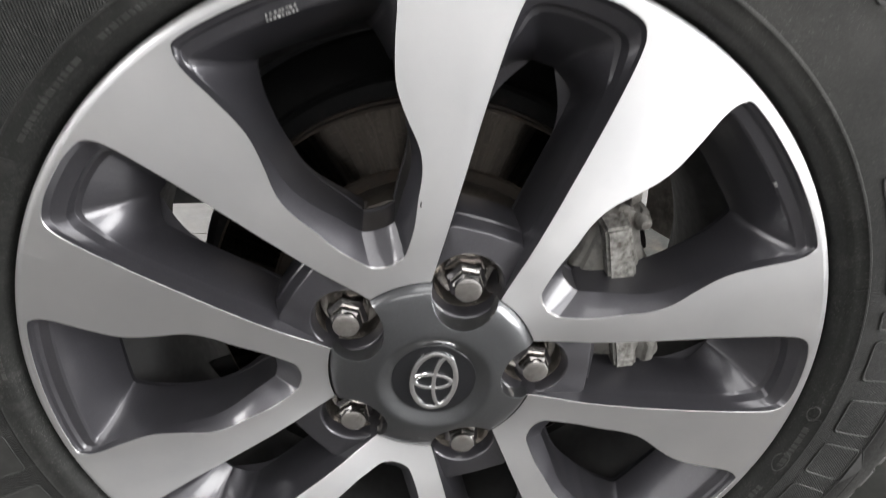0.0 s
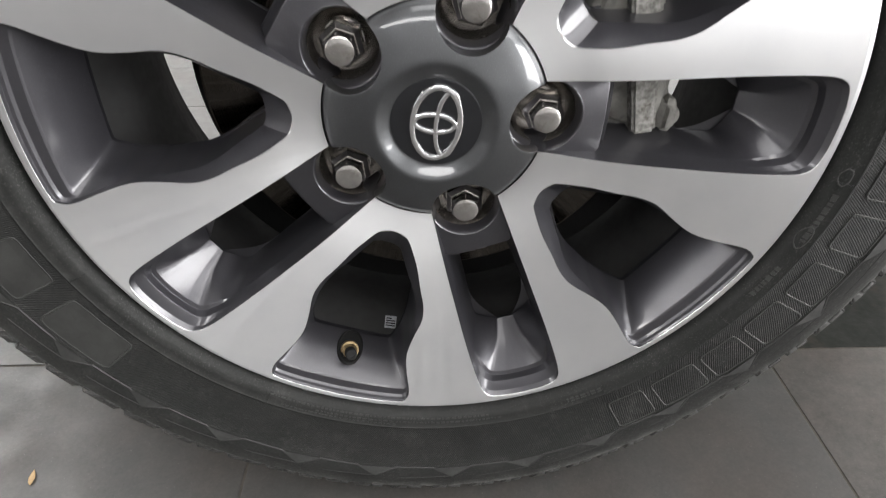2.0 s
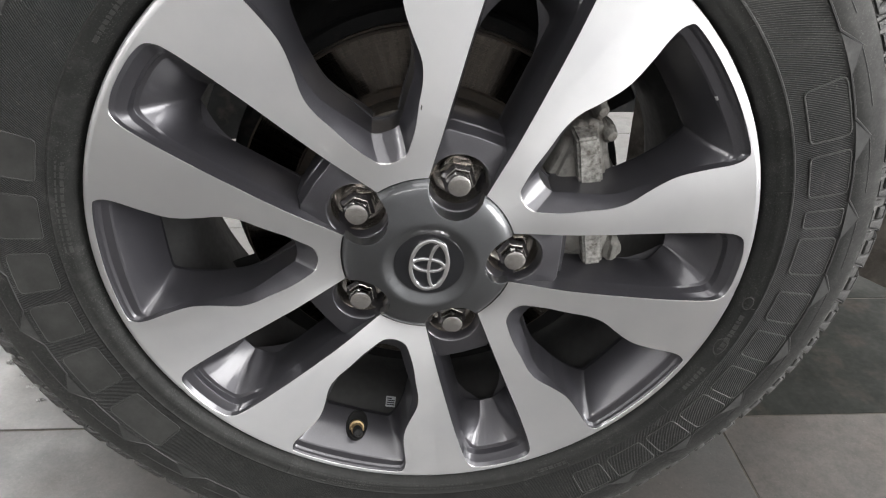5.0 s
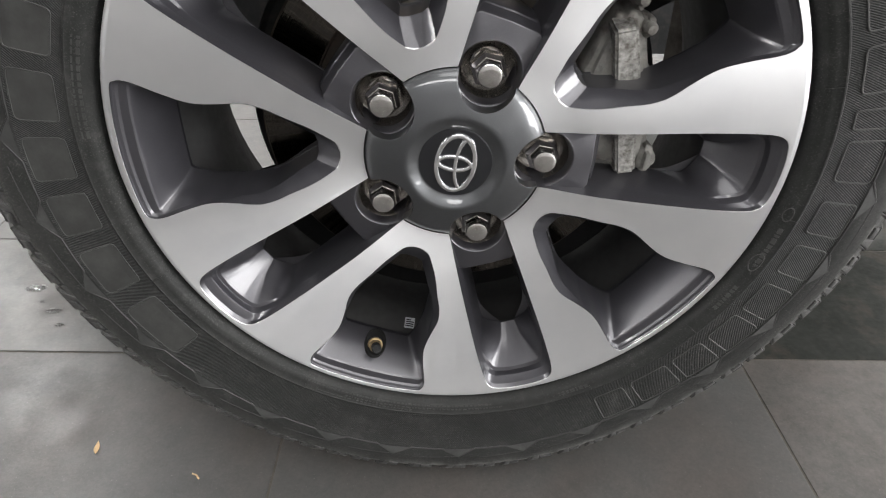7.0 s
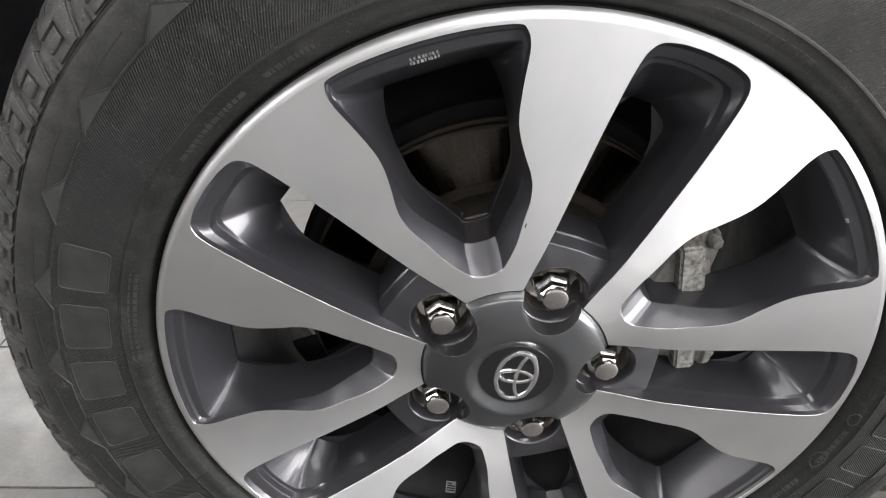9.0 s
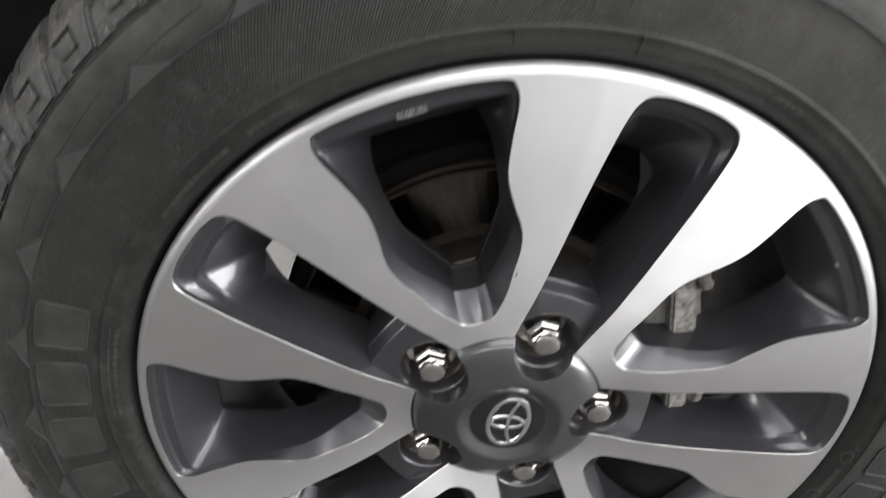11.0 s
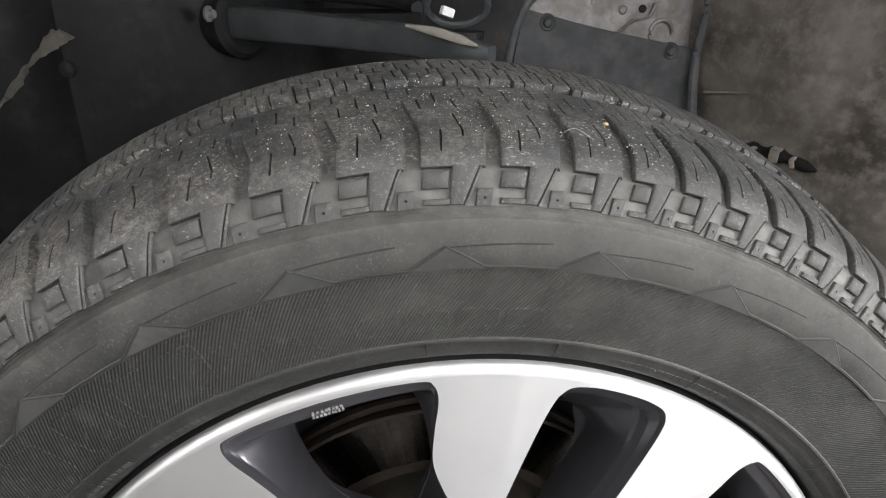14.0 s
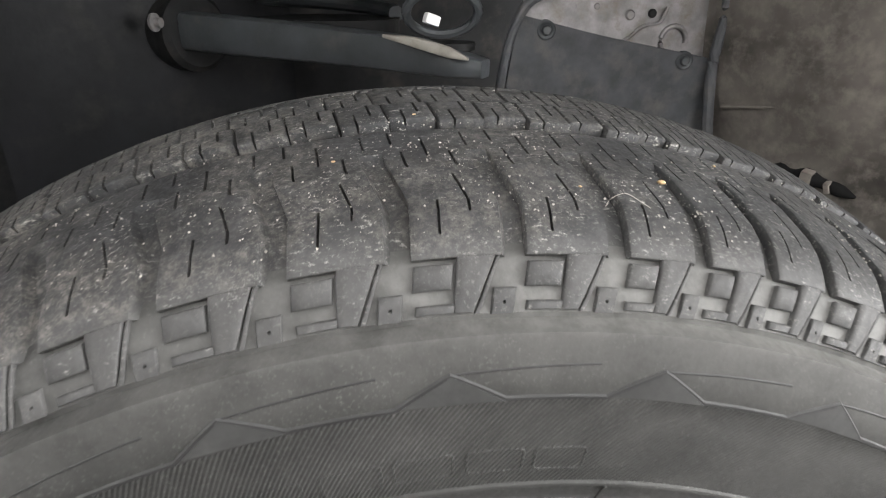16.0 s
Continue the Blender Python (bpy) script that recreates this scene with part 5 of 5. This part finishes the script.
vb_ = [bm.verts.new(p + Vector((.0015 * math.sin(i * 2.3), 0, .001))) for i, p in enumerate(edge_b)]
for q in range(len(va_) - 1):
    bm.faces.new((va_[q], va_[q + 1], vb_[q + 1], vb_[q]))
bmesh.ops.solidify(bm, geom=list(bm.faces), thickness=.003)
tagged(part("sealer_strip", bm, SEALER), "pale torn strip of underbody sealer", "sealer")
stud = empty("liner_studs", pose(0, 0, 0))
tagged(stud, "torn brown plastic studs on the rear liner", "fastener")
# the torn gap's shade, drawn as a solid black tube over the liner
bm = bmesh.new()
sweep(bm, curve_through(((.352, .366, .706), (.364, .342, .704), (.380, .314, .704), (.398, .280, .697)), 6), lambda t: .0012 + .0068 * math.sin(math.pi * t) ** .6 * (1 + .35 * math.sin(23 * t)), 12)
part("gap_shade", bm, SHADE_BLACK, stud, "black tube drawn as the shade of the torn gap behind the tabs")
for x, y, z, w, h, lean_ in ((.3575, .3330, .7045, .0055, .0085, 14), (.3700, .3125, .7050, .0100, .0150, 6), (.3800, .2955, .7010, .0050, .0100, -12)):
    bm = bmesh.new()
    box(bm, (-w / 2, -.0014, -h / 2), (w / 2, .0014, h / 2), .0012)
    box(bm, (-w / 2, -.0014, h / 2 - .003), (w / 2, .0085, h / 2), .0012)
    part("stud", bm, STUD, stud, "torn pale brown plastic tab").matrix_local = pose(x, y, z, 12, lean_, -58)

# ---- small loose things ----
bm = bmesh.new()
n = 16
prev = None
for i in range(n + 1):
    t = i / n
    w = .0034 * math.sin(math.pi * min(1, t * 1.02)) ** .7 * (1.15 - .5 * t)
    ring = [bm.verts.new((-.0085 + .017 * t, w * math.cos(k * math.tau / 8), .0016 + .0015 * math.sin(k * math.tau / 8) + .0008 * t)) for k in range(8)]
    if prev:
        for k in range(8):
            bm.faces.new((prev[k], prev[(k + 1) % 8], ring[(k + 1) % 8], ring[k]))
    prev = ring
husk = part("seed_husk", bm, LEAF)
husk.matrix_world = pose(-.424, .014, .0002, 0, 0, 100)
tagged(husk, "dry orange-brown seed husk on the floor", "husk")
bm = bmesh.new()
sweep(bm, [(0, 0, .0012), (.006, .001, .0016), (.012, -.001, .0010)], .0009, 6)
twig = part("twig", bm, LEAF)
twig.matrix_world = pose(-.297, -.021, .0002, 0, 0, -30)
tagged(twig, "tiny dry orange twig on the floor", "twig")


def drop(x, y, rx, ry, seed):
    rnd = random.Random(seed)
    bm = bmesh.new()
    n = 20
    wob = [1 + rnd.uniform(-.3, .3) for _ in range(n)]
    out = [bm.verts.new((rx * wob[i] * math.cos(i * math.tau / n), ry * wob[i] * math.sin(i * math.tau / n), 0)) for i in range(n)]
    mid = [bm.verts.new((.8 * v.co.x, .8 * v.co.y, .0008)) for v in out]
    c = bm.verts.new((0, 0, .0011))
    for i in range(n):
        bm.faces.new((out[i], out[(i + 1) % n], mid[(i + 1) % n], mid[i]))
        bm.faces.new((mid[i], mid[(i + 1) % n], c))
    ob = part("water_drop", bm, WATER)
    ob.matrix_world = pose(x, y, .0003)
    tagged(ob, "flat splash of clear water on the tiles", "water drop", "water drops on the floor")


for args in ((-.610, .268, .012, .007, 1), (-.585, .235, .007, .004, 2), (-.667, .324, .016, .010, 3), (-.640, .29, .006, .004, 4), (-.63, .345, .007, .005, 5)):
    drop(*args)

# grit lying on the tread
bm = bmesh.new()
rnd = random.Random(7)
heaps = [(rnd.gauss(93, 16), rnd.uniform(.01, .15)) for _ in range(26)]
for i in range(1400):
    if i % 2:
        a, s = rnd.gauss(93, 18), at_y(rnd.uniform(.002, .17))
    else:
        ha, hy = rnd.choice(heaps)
        a, s = rnd.gauss(ha, 1.3), at_y(max(.002, rnd.gauss(hy, .008)))
    p = on_tyre(a, s, 0)
    z = rnd.choice((.00014, .00016, .0002, .0002, .00025, .0003, .0003, .0004, .0004, .0005, .0006))
    m = Matrix.Translation(p) @ Euler((rnd.uniform(0, 6), rnd.uniform(0, 6), rnd.uniform(0, 6))).to_matrix().to_4x4()
    v = [bm.verts.new(m @ Vector(q) ) for q in ((z, 0, 0), (-z * .7, z * .8, 0), (-z * .6, -z * .9, 0), (0, 0, z), (0, 0, -z))]
    for f in ((0, 1, 3), (1, 2, 3), (2, 0, 3), (1, 0, 4), (2, 1, 4), (0, 2, 4)):
        bm.faces.new([v[j] for j in f])
grit = part("grit", bm, GRIT, smooth=False)
grit.location = (0, 0, HUB)
tagged(grit, "pale sand grains scattered over the tyre tread", "grit", kind="stuff")
for a, y, size, rot in ((92.2, .0804, .0017, 20), (79.6, .0291, .0022, 70), (97, .045, .0009, 0), (84.5, .022, .0008, 120), (74, .06, .0009, 40)):
    bm = bmesh.new()
    bmesh.ops.create_icosphere(bm, subdivisions=2, radius=size)
    for v in bm.verts:
        v.co = Vector((v.co.x, v.co.y * .7, v.co.z * .4)) * (1 + .25 * noise.noise(v.co * 600))
    ob = part("seed", bm, LEAF)
    p = on_tyre(a, at_y(y), size * .35)
    ob.matrix_world = Matrix.Translation((p.x, p.y, p.z + HUB)) @ pose(0, 0, 0, 0, 0, rot) @ Matrix.Rotation(radians(90 - a), 4, "Y")
    tagged(ob, "small tan plant seed lying on the tyre", "seed", "seeds on the tyre")

bm = bmesh.new()
fibre_line = curve_through([on_tyre(83.6, at_y(.0120), .0004), on_tyre(83.2, at_y(.0150), .0022), on_tyre(82.4, at_y(.0170), .0030), on_tyre(81.5, at_y(.0155), .0012), on_tyre(81.0, at_y(.0140), .0003)], 5)
sweep(bm, fibre_line, .00011, 5)
fibre = part("plant_fibre", bm, GRIT)
fibre.location = (0, 0, HUB)
tagged(fibre, "thin dry plant fibre curled on the tyre tread", "plant fibre")

# ---- floor tiles ----
TX, TY, GAP = .636, .288, .0030
X0, Y0 = -.203, .178
tile_bm = bmesh.new()
box(tile_bm, (GAP / 2, GAP / 2, -.0022), (TX - GAP / 2, TY - GAP / 2, 0), .0007)
tile0 = shaded0 = None
rest = bmesh.new()
for j in range(-18, 21):
    shift = 0 if j % 2 else -.097
    for i in range(-8, 10):
        x, y = X0 + i * TX + shift, Y0 + j * TY
        if x < -5 or x + TX > 5 or y < -5 or y + TY > 6:
            continue
        near = abs(x + TX / 2) < 2.2 and -1.9 < y < 3.2
        if near:
            # the car's shade, painted as darker tiles
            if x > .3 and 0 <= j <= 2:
                if shaded0 is None:
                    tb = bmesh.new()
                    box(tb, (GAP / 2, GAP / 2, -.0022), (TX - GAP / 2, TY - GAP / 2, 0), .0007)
                    shaded0 = part("tile", tb, SHADED_TILE, floor, "stained tile with the car's shade put into its colour", smooth=False)
                    shaded0.matrix_local = pose(x, y, 0)
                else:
                    twin(shaded0, "tile", floor, pose(x, y, 0))["label"] = "stained tile with the car's shade put into its colour"
            elif x > .3 and -2 <= j < 0:
                tb = bmesh.new()
                box(tb, (GAP / 2, GAP / 2, -.0022), (TX - GAP / 2, TY - GAP / 2, 0), .0007)
                part("tile", tb, STAINED_TILE, floor, "brown-stained grey tile", smooth=False).matrix_local = pose(x, y, 0)
            elif tile0 is None:
                tile0 = part("tile", tile_bm, TILE, floor, smooth=False)
                tile0.matrix_local = pose(x, y, 0)
            else:
                twin(tile0, "tile", floor, pose(x, y, 0))
        else:
            box(rest, (x + GAP / 2, y + GAP / 2, -.0022), (x + TX - GAP / 2, y + TY - GAP / 2, 0))
tagged(part("far_tiles", rest, TILE, floor, smooth=False), kind="stuff")
